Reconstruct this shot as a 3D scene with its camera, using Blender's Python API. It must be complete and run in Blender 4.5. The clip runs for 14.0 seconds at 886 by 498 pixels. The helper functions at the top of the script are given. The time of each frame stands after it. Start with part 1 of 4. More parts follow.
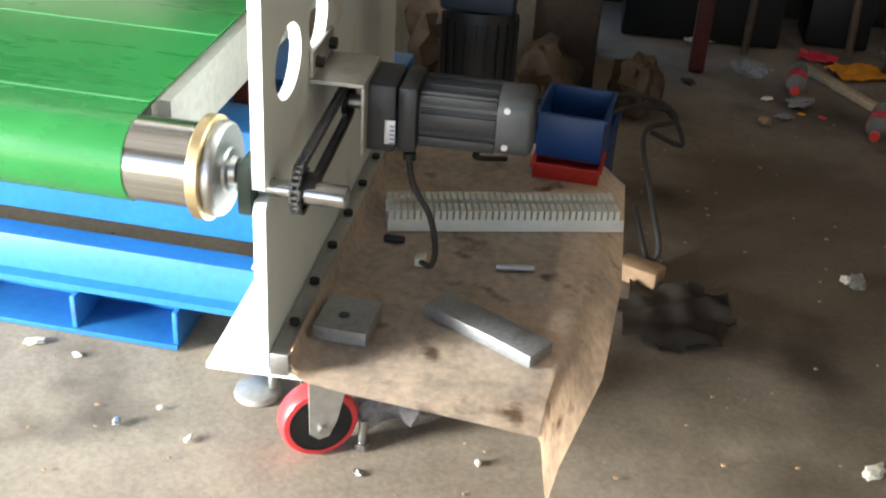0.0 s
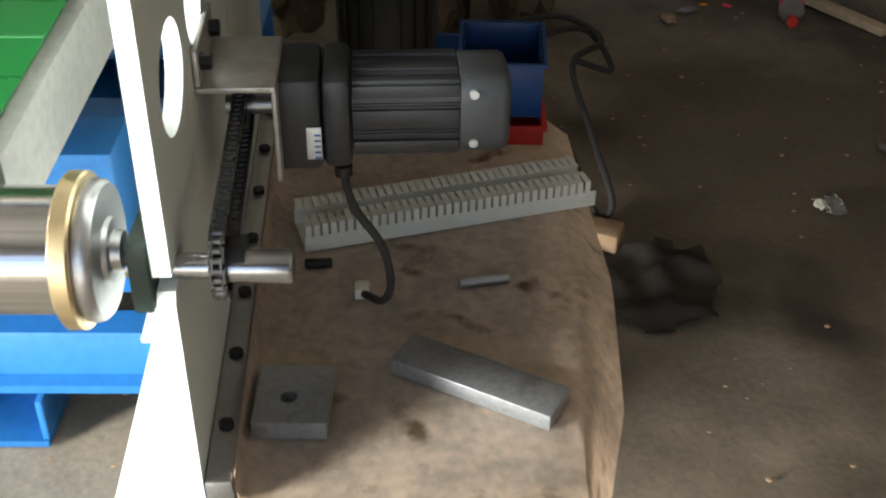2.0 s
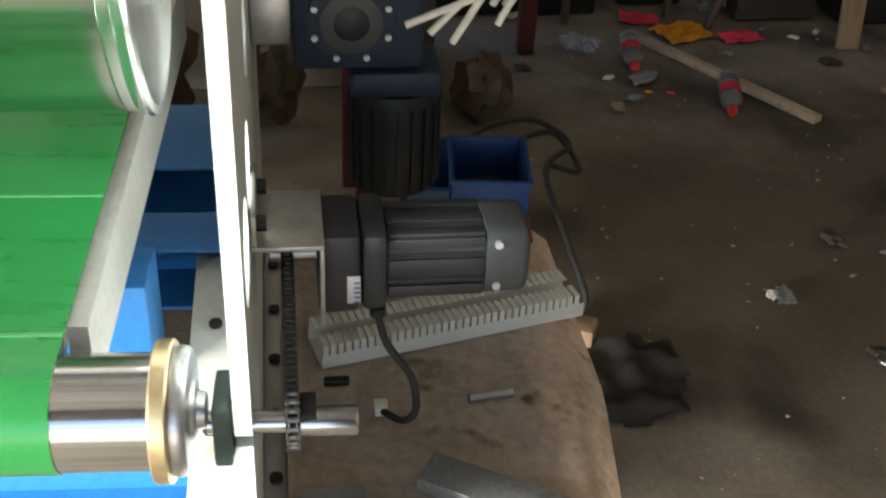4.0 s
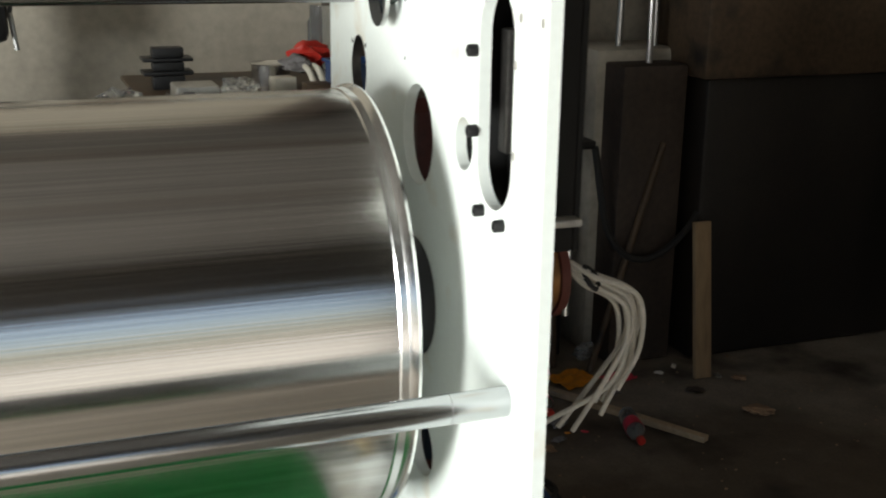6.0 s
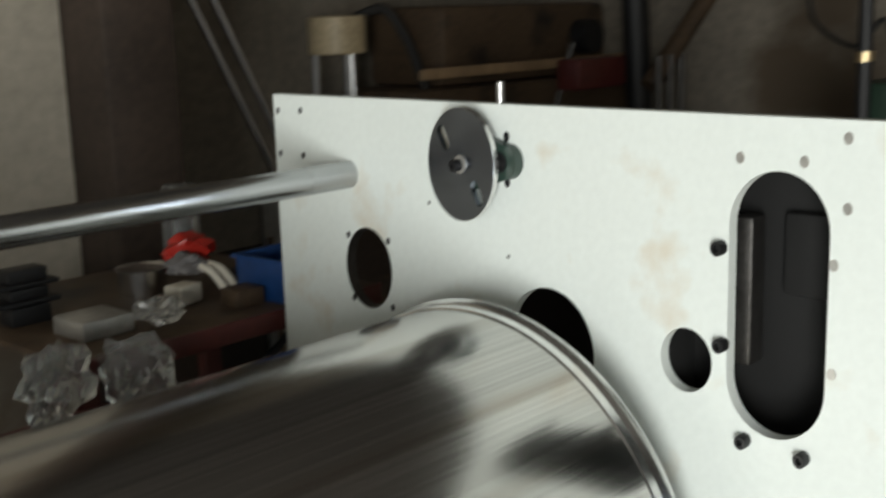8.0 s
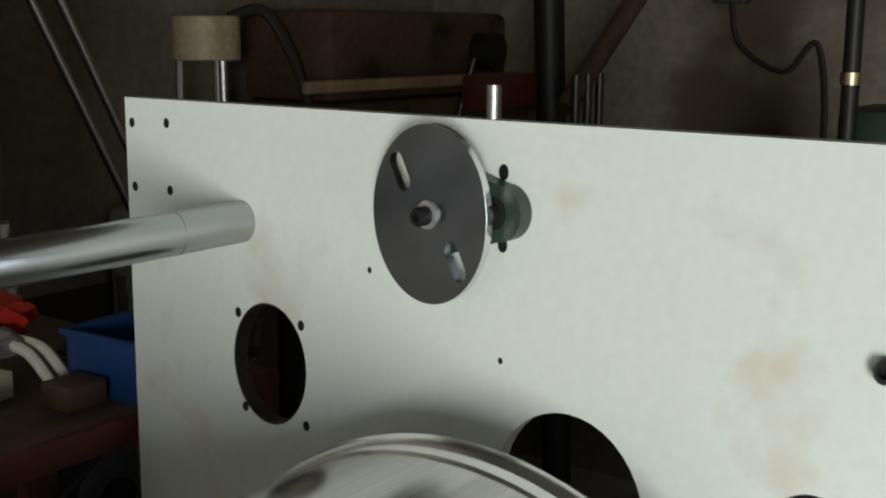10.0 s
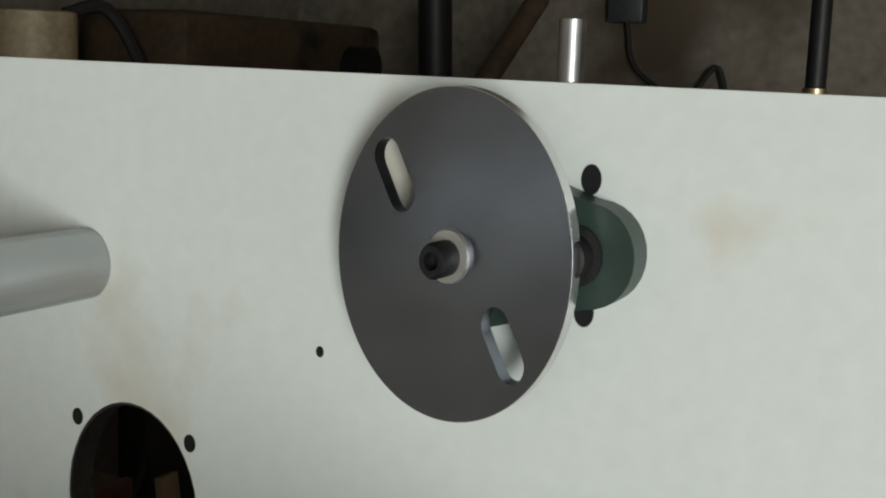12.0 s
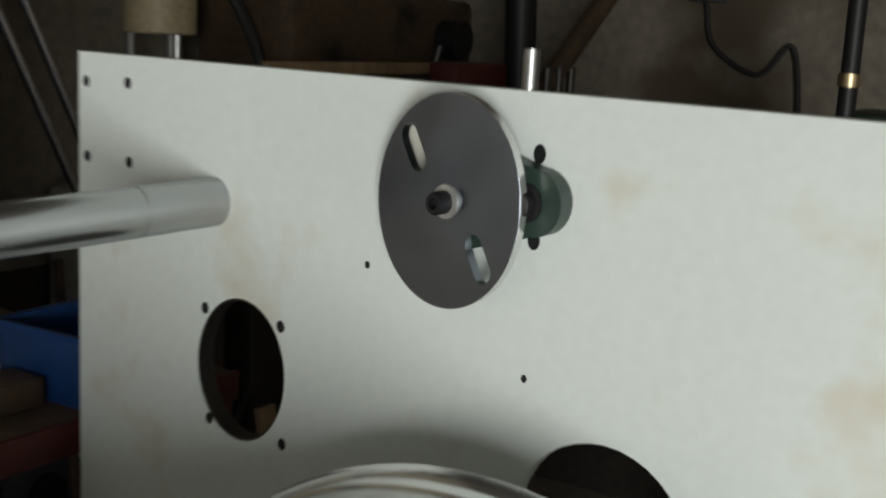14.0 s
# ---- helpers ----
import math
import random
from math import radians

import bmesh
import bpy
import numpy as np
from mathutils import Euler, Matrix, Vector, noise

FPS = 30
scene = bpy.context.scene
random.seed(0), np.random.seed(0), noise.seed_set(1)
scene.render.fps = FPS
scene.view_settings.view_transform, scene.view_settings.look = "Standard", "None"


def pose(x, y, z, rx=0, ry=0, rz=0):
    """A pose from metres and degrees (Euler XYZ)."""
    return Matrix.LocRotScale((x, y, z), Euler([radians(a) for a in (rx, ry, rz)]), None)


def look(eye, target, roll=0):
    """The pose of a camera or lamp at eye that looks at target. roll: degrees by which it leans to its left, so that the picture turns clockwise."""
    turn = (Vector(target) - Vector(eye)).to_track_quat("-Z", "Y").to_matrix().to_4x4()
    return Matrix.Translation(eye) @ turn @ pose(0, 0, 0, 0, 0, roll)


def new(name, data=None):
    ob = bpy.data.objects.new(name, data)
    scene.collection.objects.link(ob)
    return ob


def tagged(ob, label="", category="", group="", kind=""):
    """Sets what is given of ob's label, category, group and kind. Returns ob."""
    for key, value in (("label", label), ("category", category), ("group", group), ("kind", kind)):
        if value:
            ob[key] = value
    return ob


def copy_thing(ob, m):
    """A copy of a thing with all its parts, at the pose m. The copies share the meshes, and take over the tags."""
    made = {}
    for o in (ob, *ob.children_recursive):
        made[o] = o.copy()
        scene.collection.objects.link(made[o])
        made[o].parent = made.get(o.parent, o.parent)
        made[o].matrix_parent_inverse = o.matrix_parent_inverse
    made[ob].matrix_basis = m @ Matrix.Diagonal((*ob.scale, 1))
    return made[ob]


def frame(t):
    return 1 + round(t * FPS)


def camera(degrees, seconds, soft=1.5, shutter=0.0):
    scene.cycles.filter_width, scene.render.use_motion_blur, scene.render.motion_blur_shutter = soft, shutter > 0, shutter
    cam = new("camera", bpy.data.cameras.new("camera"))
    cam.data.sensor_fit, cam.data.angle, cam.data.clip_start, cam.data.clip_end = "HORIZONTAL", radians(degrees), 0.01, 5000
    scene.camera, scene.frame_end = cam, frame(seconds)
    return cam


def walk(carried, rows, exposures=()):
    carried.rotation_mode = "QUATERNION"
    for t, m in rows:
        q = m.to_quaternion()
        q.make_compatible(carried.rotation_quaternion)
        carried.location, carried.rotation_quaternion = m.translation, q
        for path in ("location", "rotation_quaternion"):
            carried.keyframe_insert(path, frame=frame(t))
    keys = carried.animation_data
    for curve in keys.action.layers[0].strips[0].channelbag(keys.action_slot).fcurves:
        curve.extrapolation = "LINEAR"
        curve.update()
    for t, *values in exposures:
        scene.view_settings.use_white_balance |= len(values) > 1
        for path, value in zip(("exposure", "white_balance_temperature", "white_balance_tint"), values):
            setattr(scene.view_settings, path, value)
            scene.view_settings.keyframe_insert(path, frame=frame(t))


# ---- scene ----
cam = camera(41.7, 14.0, soft=2.0, shutter=0.4)
PATH = [
    (0, (0.454, -1.437, 1.337), (0.244, 0.293, 0.355), 3.6),
    (0.5, (0.409, -1.479, 1.379), (0.229, 0.215, 0.331), 2.4),
    (1, (0.316, -1.418, 1.373), (0.252, 0.261, 0.288), -0.7),
    (1.5, (0.265, -1.209, 1.33), (0.285, 0.444, 0.205), 0.1),
    (2, (0.221, -0.923, 1.239), (0.327, 0.723, 0.108), 0.6),
    (2.2, (0.201, -0.848, 1.204), (0.322, 0.791, 0.065), 0.3),
    (4.3, (-0.008, -1.01, 1.492), (0.29, 0.661, 0.434), 3.9),
    (4.5, (-0.071, -1.092, 1.529), (0.249, 0.625, 0.554), 4.5),
    (5, (-0.241, -1.229, 1.608), (0.169, 0.538, 0.765), 3.3),
    (5.5, (-0.487, -1.262, 1.703), (0.093, 0.511, 0.983), 1.2),
    (6, (-0.637, -1.309, 1.756), (0.049, 0.484, 1.196), 0.9),
    (6.5, (-0.804, -1.202, 1.722), (-0.095, 0.578, 1.148), 1.4),
    (7, (-0.84, -0.92, 1.714), (-0.006, 0.809, 1.151), 0.7),
    (7.5, (-0.933, -0.611, 1.819), (0.215, 0.944, 1.304), -0.6),
    (8, (-1.185, -0.414, 1.841), (0.263, 0.906, 1.44), -1.7),
    (8.2, (-1.268, -0.35, 1.843), (0.305, 0.829, 1.472), -0.9),
    (10.3, (-0.7724, 0.1080, 1.7813), (0.8471, 1.2233, 1.4164), 1.02),
    (10.5, (-0.7658, 0.1589, 1.7776), (0.8919, 1.2223, 1.4296), 1.80),
    (11, (-0.6466, 0.2455, 1.7764), (1.0135, 1.3000, 1.4130), 1.42),
    (11.5, (-0.5796, 0.3140, 1.7559), (1.1462, 1.2664, 1.4174), 2.15),
    (12, (-0.4903, 0.3669, 1.7229), (1.2649, 1.2761, 1.4185), 2.19),
    (12.5, (-0.4753, 0.3748, 1.7177), (1.2680, 1.3090, 1.4207), 1.99),
    (13, (-0.4706, 0.3670, 1.7211), (1.2972, 1.2607, 1.4450), 1.65),
    (13.5, (-0.4797, 0.3739, 1.7208), (1.2541, 1.2857, 1.3177), 1.74),
    (14, (-0.7089, 0.1737, 1.7581), (0.9519, 1.2243, 1.3863), 3.15),
]
walk(cam, [(t, look(e, g, r)) for t, e, g, r in PATH],
     [(0, 2.95), (0.6, 2.4), (1.2, 2.15), (2.0, 2.4), (4.3, 2.65), (5.0, 2.2), (5.6, 1.5), (6.2, 0.9), (7.3, 0.55), (8.2, 0.1), (10.3, -0.2), (14, -0.27)])

# ---- world and light ----
world = bpy.data.worlds.new("sky")
scene.world = world
world.use_nodes = True
wn = world.node_tree.nodes
sky = wn.new("ShaderNodeTexSky")
sky.sky_type = "NISHITA"
sky.sun_disc = False
sky.sun_elevation = radians(60)
sky.sun_rotation = radians(185)
wn["Background"].inputs["Strength"].default_value = 0.06
world.node_tree.links.new(sky.outputs["Color"], wn["Background"].inputs["Color"])

sun_data = bpy.data.lights.new("sun", "SUN")
sun_data.energy, sun_data.angle, sun_data.color = 5.0, radians(0.5), (1.0, 0.95, 0.88)
sun = new("sun", sun_data)
sun.matrix_world = look((-0.4, -5.0, 8.66), (0, 0, 0))


def opening_light(name, place, target, w, h, power):
    d = bpy.data.lights.new(name, "AREA")
    d.shape, d.size, d.size_y, d.energy, d.color = "RECTANGLE", w, h, power, (0.965, 0.985, 0.945)
    ob = new(name, d)
    ob.matrix_world = look(place, target)
    return ob


opening_light("door_daylight", (-4.42, -2.5, 1.3), (-0.3, -0.1, 0.6), 1.15, 2.3, 235)
opening_light("side_window_daylight", (-4.42, -0.11, 2.0), (0, 0.3, 1.2), 1.2, 1.9, 7)


from mathutils.geometry import tessellate_polygon

# ---- materials ----
def mat(name, color, rough=0.5, metal=0.0, vary=0.15, scale=6.0, fine=60.0, bump=0.1, stain=None, stain_at=0.62,
        stain_scale=3.0, stretch=(1, 1, 1), rough_vary=0.1, coat=0.0):
    """Colour with mottling at two scales, optional stains, fine relief and uneven gloss."""
    m = bpy.data.materials.new(name)
    m.use_nodes = True
    n, l = m.node_tree.nodes, m.node_tree.links
    b = n["Principled BSDF"]
    tc = n.new("ShaderNodeTexCoord")
    mp = n.new("ShaderNodeMapping")
    mp.inputs["Scale"].default_value = stretch
    l.new(tc.outputs["Object"], mp.inputs["Vector"])

    def nz(s, d=4.0):
        t = n.new("ShaderNodeTexNoise")
        t.inputs["Scale"].default_value, t.inputs["Detail"].default_value = s, d
        l.new(mp.outputs["Vector"], t.inputs["Vector"])
        return t

    big, small = nz(scale), nz(fine, 3.0)
    mix = n.new("ShaderNodeMath")
    mix.operation = "ADD"
    l.new(big.outputs["Fac"], mix.inputs[0])
    l.new(small.outputs["Fac"], mix.inputs[1])
    ramp = n.new("ShaderNodeValToRGB")
    lo = [c * (1 - vary) for c in color]
    hi = [min(1, c * (1 + vary)) for c in color]
    ramp.color_ramp.elements[0].position, ramp.color_ramp.elements[0].color = 0.36, (*lo, 1)
    ramp.color_ramp.elements[1].position, ramp.color_ramp.elements[1].color = 0.64, (*hi, 1)
    half = n.new("ShaderNodeMath")
    half.operation = "MULTIPLY"
    half.inputs[1].default_value = 0.5
    l.new(mix.outputs[0], half.inputs[0])
    l.new(half.outputs[0], ramp.inputs["Fac"])
    out = ramp.outputs["Color"]
    if stain:
        st = nz(stain_scale, 8.0)
        sr = n.new("ShaderNodeValToRGB")
        sr.color_ramp.elements[0].position, sr.color_ramp.elements[1].position = stain_at, min(1, stain_at + 0.12)
        l.new(st.outputs["Fac"], sr.inputs["Fac"])
        mx = n.new("ShaderNodeMix")
        mx.data_type = "RGBA"
        mx.inputs["B"].default_value = (*stain, 1)
        l.new(sr.outputs["Color"], mx.inputs["Factor"])
        l.new(out, mx.inputs["A"])
        out = mx.outputs["Result"]
    l.new(out, b.inputs["Base Color"])
    rr = n.new("ShaderNodeMapRange")
    rr.inputs["To Min"].default_value, rr.inputs["To Max"].default_value = max(0.03, rough - rough_vary), min(1, rough + rough_vary)
    l.new(half.outputs[0], rr.inputs["Value"])
    l.new(rr.outputs["Result"], b.inputs["Roughness"])
    b.inputs["Metallic"].default_value = metal
    b.inputs["Coat Weight"].default_value = coat
    if bump:
        bp = n.new("ShaderNodeBump")
        bp.inputs["Strength"].default_value, bp.inputs["Distance"].default_value = bump, 0.004
        l.new(half.outputs[0], bp.inputs["Height"])
        l.new(bp.outputs["Normal"], b.inputs["Normal"])
    return m


def glassy(name, color, rough=0.08):
    m = bpy.data.materials.new(name)
    m.use_nodes = True
    b = m.node_tree.nodes["Principled BSDF"]
    b.inputs["Base Color"].default_value = (*color, 1)
    b.inputs["Transmission Weight"].default_value = 0.9
    b.inputs["Roughness"].default_value = rough
    b.inputs["IOR"].default_value = 1.3
    return m


WHITE = mat("white_powder_coat", (0.77, 0.82, 0.79), 0.36, 0, 0.03, 4, 90, 0.03, (0.69, 0.66, 0.57), 0.585, 8)
WHITE_OLD = mat("dull_white_paint", (0.60, 0.60, 0.55), 0.5, 0, 0.1, 6, 60, 0.08, (0.33, 0.28, 0.2), 0.6, 5)
CREAM = mat("dusty_cream_steel", (0.70, 0.58, 0.47), 0.62, 0, 0.24, 9, 60, 0.15, (0.22, 0.145, 0.09), 0.60, 14)
CHROME = mat("polished_chrome", (0.54, 0.53, 0.51), 0.18, 1.0, 0.18, 1.6, 20, 0.07, (0.40, 0.37, 0.33), 0.57, 1.1, (0.05, 14, 14), 0.08)
CHROME_SOFT = mat("smeared_chrome_rim", (0.75, 0.75, 0.74), 0.22, 1.0, 0.06, 8, 60, 0.05)
BAR = mat("ground_steel_bar", (0.46, 0.47, 0.48), 0.24, 1.0, 0.06, 2, 30, 0.03, stretch=(0.4, 6, 6))
STEEL = mat("machined_steel", (0.45, 0.45, 0.45), 0.38, 1.0, 0.12, 9, 120, 0.08)
DISC = mat("blued_turned_steel", (0.205, 0.228, 0.265), 0.25, 1.0, 0.14, 6, 30, 0, (0.29, 0.32, 0.365), 0.56, 4, (1, 1, 1), 0.03)
ZINC = mat("galvanised_strip", (0.50, 0.49, 0.46), 0.45, 0.7, 0.14, 6, 70, 0.08, (0.3, 0.27, 0.22), 0.62, 6)
BELT = mat("green_pvc_belt", (0.014, 0.145, 0.033), 0.28, 0, 0.10, 2.0, 16, 0.04, (0.022, 0.165, 0.043), 0.55, 1.6, (0.5, 2.5, 1), 0.08)
SEAM = mat("belt_seam", (0.05, 0.22, 0.08), 0.4, 0, 0.1)
BLUE = mat("blue_machine_paint", (0.018, 0.145, 0.40), 0.42, 0, 0.14, 5, 60, 0.08, (0.05, 0.08, 0.16), 0.64, 5)
BIN = mat("dark_blue_bin_plastic", (0.012, 0.055, 0.19), 0.4, 0, 0.15, 8, 60, 0.05)
NAVY = mat("navy_gearbox_paint", (0.004, 0.016, 0.036), 0.6, 0, 0.2, 20, 120, 0.15)
BLACK = mat("black_steel", (0.012, 0.012, 0.013), 0.5, 0.2, 0.2, 20, 140, 0.1)
RUBBER = mat("black_rubber", (0.02, 0.019, 0.018), 0.7, 0, 0.2, 12, 80, 0.1)
MOTOR = mat("grey_motor_casting", (0.036, 0.038, 0.042), 0.45, 0.25, 0.12, 18, 120, 0.12)
MOTOR_CAP = mat("pale_grey_end_cap", (0.085, 0.092, 0.10), 0.42, 0.4, 0.1, 14, 120, 0.1)
LABEL = mat("aluminium_nameplate", (0.62, 0.63, 0.64), 0.35, 0.4, 0.1, 10, 80, 0.0)
RED = mat("red_polyurethane", (0.62, 0.045, 0.05), 0.38, 0, 0.12, 10, 60, 0.05)
RED_PLASTIC = mat("red_plastic", (0.52, 0.03, 0.02), 0.35, 0, 0.15, 9, 60, 0.05)
MAROON = mat("dark_red_bench_paint", (0.085, 0.015, 0.012), 0.5, 0, 0.25, 6, 50, 0.12)
BRASS = mat("brass_ring", (0.62, 0.49, 0.29), 0.36, 1.0, 0.1, 10, 70, 0.05)
COPPER = mat("copper_ring", (0.50, 0.27, 0.11), 0.32, 1.0, 0.2, 8, 60, 0.1)
OXIDE = mat("brown_insulating_resin", (0.13, 0.035, 0.025), 0.45, 0, 0.15, 8, 70, 0.05)
GREEN = mat("green_cast_iron", (0.026, 0.048, 0.038), 0.42, 0, 0.15, 12, 110, 0.15)
MACHINE_GREEN = mat("lathe_green_paint", (0.012, 0.03, 0.018), 0.5, 0, 0.2, 6, 60, 0.1)
RUSTY = mat("oily_brown_machine_paint", (0.085, 0.055, 0.032), 0.6, 0.1, 0.3, 5, 40, 0.2, (0.02, 0.015, 0.012), 0.55, 4)
PVC = mat("light_grey_pvc", (0.66, 0.65, 0.58), 0.45, 0, 0.06, 8, 70, 0.03, (0.4, 0.33, 0.22), 0.63, 8)
CABLE_WHITE = mat("white_glass_sleeving", (0.68, 0.64, 0.56), 0.6, 0, 0.1, 30, 160, 0.1)
WOOD = mat("rough_sawn_wood", (0.30, 0.20, 0.11), 0.7, 0, 0.25, 5, 40, 0.2, stretch=(1, 1, 0.15))
STICK = mat("pale_batten_wood", (0.40, 0.30, 0.19), 0.7, 0, 0.2, 6, 60, 0.15)
CARD = mat("brown_card", (0.30, 0.19, 0.11), 0.75, 0, 0.2, 7, 50, 0.1)
PAPER = mat("pale_paper", (0.70, 0.66, 0.56), 0.7, 0, 0.1, 9, 60, 0.05)
ORANGE = mat("orange_wrapper", (0.75, 0.28, 0.02), 0.4, 0, 0.2, 14, 60, 0.1)
PINK = mat("crimson_wrapper", (0.70, 0.05, 0.09), 0.35, 0, 0.2, 14, 60, 0.1)
GREY_RAG = mat("grey_cloth", (0.20, 0.19, 0.19), 0.85, 0, 0.3, 10, 80, 0.2)
FILM = glassy("clear_film", (0.85, 0.87, 0.86), 0.15)
PET = glassy("clear_bottle_plastic", (0.85, 0.88, 0.88), 0.06)
PLASTER = mat("stained_plaster", (0.42, 0.38, 0.31), 0.85, 0, 0.16, 2.2, 30, 0.25, (0.19, 0.14, 0.10), 0.55, 1.4)
# Near black: the dim interior is put into this colour, and bounce stays low.
DARK_WALL = mat("near_black_wall", (0.040, 0.032, 0.025), 0.9, 0, 0.3, 1.8, 26, 0.3, (0.022, 0.018, 0.014), 0.52, 1.3)
DARK_COL = mat("dark_stained_timber", (0.05, 0.035, 0.026), 0.7, 0, 0.3, 4, 40, 0.2)
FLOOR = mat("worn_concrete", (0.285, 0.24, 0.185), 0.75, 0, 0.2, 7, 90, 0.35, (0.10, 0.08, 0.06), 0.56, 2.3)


def shade_and_oil_patch(m, centre, radius, tint):
    """Multiplies one large irregular dark patch into a floor material: painted shade plus oil."""
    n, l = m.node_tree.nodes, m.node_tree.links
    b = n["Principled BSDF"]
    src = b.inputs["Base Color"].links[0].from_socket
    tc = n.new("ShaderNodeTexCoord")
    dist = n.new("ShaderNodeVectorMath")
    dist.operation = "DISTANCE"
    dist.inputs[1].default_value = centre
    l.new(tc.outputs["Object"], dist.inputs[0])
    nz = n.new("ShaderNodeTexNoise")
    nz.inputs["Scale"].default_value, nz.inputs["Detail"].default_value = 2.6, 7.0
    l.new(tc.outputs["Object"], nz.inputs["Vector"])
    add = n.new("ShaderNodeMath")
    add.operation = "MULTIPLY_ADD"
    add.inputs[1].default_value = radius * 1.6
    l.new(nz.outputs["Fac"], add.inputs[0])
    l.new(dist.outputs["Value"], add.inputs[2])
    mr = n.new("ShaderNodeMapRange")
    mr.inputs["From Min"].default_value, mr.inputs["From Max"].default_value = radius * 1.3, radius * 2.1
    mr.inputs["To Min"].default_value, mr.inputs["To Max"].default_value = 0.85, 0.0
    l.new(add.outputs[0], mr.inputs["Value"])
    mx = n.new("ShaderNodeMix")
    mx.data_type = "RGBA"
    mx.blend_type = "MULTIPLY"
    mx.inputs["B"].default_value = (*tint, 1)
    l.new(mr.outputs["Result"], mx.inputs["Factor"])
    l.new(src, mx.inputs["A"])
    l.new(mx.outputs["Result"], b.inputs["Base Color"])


# The dimmer floor right of the machine is painted in with its oil staining.
shade_and_oil_patch(FLOOR, (1.45, 1.1, 0.0), 1.35, (0.25, 0.205, 0.165))


def turned_grain(m, amount):
    """Concentric tool marks that stretch the gloss of a faced disc."""
    n, l = m.node_tree.nodes, m.node_tree.links
    tg = n.new("ShaderNodeTangent")
    tg.direction_type, tg.axis = "RADIAL", "X"
    n["Principled BSDF"].inputs["Anisotropic"].default_value = amount
    l.new(tg.outputs["Tangent"], n["Principled BSDF"].inputs["Tangent"])


turned_grain(DISC, 0.4)
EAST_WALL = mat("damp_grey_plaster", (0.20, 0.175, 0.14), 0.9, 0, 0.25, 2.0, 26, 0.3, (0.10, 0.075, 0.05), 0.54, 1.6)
POT = mat("yellowed_cream_enamel", (0.46, 0.37, 0.23), 0.5, 0, 0.2, 6, 50, 0.1, (0.2, 0.15, 0.09), 0.58, 5)
# Near black, standing for the darkness seen through the slotted hole.
SLOT_DARK = mat("slot_darkness_black", (0.004, 0.004, 0.004), 0.8, 0, 0.2, 20, 140, 0.05)
YARD = mat("pale_yard_concrete", (0.42, 0.40, 0.36), 0.8, 0, 0.12, 1.5, 20, 0.1)
CEIL = mat("grey_ceiling", (0.14, 0.13, 0.12), 0.9, 0, 0.15, 2, 30, 0.1)
OILY = mat("oily_dark_steel", (0.10, 0.095, 0.09), 0.4, 0.9, 0.2, 30, 150, 0.1)
ALU = mat("bright_milled_steel", (0.36, 0.37, 0.38), 0.40, 0.7, 0.18, 12, 140, 0.08, (0.20, 0.19, 0.18), 0.62, 14)
NEAR_BLACK = mat("near_black_brown", (0.018, 0.014, 0.011), 0.55, 0, 0.3, 9, 60, 0.1)


# ---- helpers for meshes ----
def thing(name, base, label, category, group="", kind=""):
    ob = new(name)
    ob.empty_display_size = 0.05
    ob.location = base
    return tagged(ob, label, category, group, kind)


def root_place(ob):
    p = Vector((0, 0, 0))
    while ob is not None:
        p += ob.location
        ob = ob.parent
    return p


def mesh_of(name, bm, material, sharp=35):
    me = bpy.data.meshes.new(name)
    bmesh.ops.recalc_face_normals(bm, faces=bm.faces)
    bm.to_mesh(me)
    bm.free()
    for p in me.polygons:
        p.use_smooth = True
    me.set_sharp_from_angle(angle=radians(sharp))
    me.materials.append(material)
    return me


def part(name, bm, material, parent=None, label="", sharp=35):
    """Links a bmesh, given in world metres, as one mesh object under a thing or part."""
    ob = new(name, mesh_of(name, bm, material, sharp))
    if parent is not None:
        ob.parent = parent
        ob.location = -root_place(parent)
    return tagged(ob, label)


def solo(name, bm, material, label, category="", group="", kind="", sharp=35):
    ob = new(name, mesh_of(name, bm, material, sharp))
    return tagged(ob, label, category, group, kind)


def box(x0, x1, y0, y1, z0, z1, bevel=0.0, bm=None, seg=2):
    own = bm or bmesh.new()
    r = bmesh.ops.create_cube(own, size=1.0)
    for v in r["verts"]:
        v.co = Vector(((x0 + x1) / 2 + v.co.x * (x1 - x0), (y0 + y1) / 2 + v.co.y * (y1 - y0), (z0 + z1) / 2 + v.co.z * (z1 - z0)))
    if bevel:
        es = list({e for v in r["verts"] for e in v.link_edges})
        bmesh.ops.bevel(own, geom=es, offset=bevel, segments=seg, affect="EDGES", profile=0.5)
    return own


def turned(bm, m):
    bmesh.ops.transform(bm, matrix=m, verts=bm.verts)
    return bm


def lathe_x(profile, yc, zc, ry=1.0, rz=1.0, n=48, bm=None, closed=True):
    """Turns rows of (x, radius) about an axis along x at (yc, zc)."""
    own = bm or bmesh.new()
    rings = []
    for x, r in profile:
        rings.append([own.verts.new((x, yc + ry * r * math.cos(2 * math.pi * k / n), zc + rz * r * math.sin(2 * math.pi * k / n))) for k in range(n)])
    for a, b in zip(rings, rings[1:]):
        for k in range(n):
            own.faces.new((a[k], a[(k + 1) % n], b[(k + 1) % n], b[k]))
    if closed:
        own.faces.new(rings[0])
        own.faces.new(rings[-1])
    return own


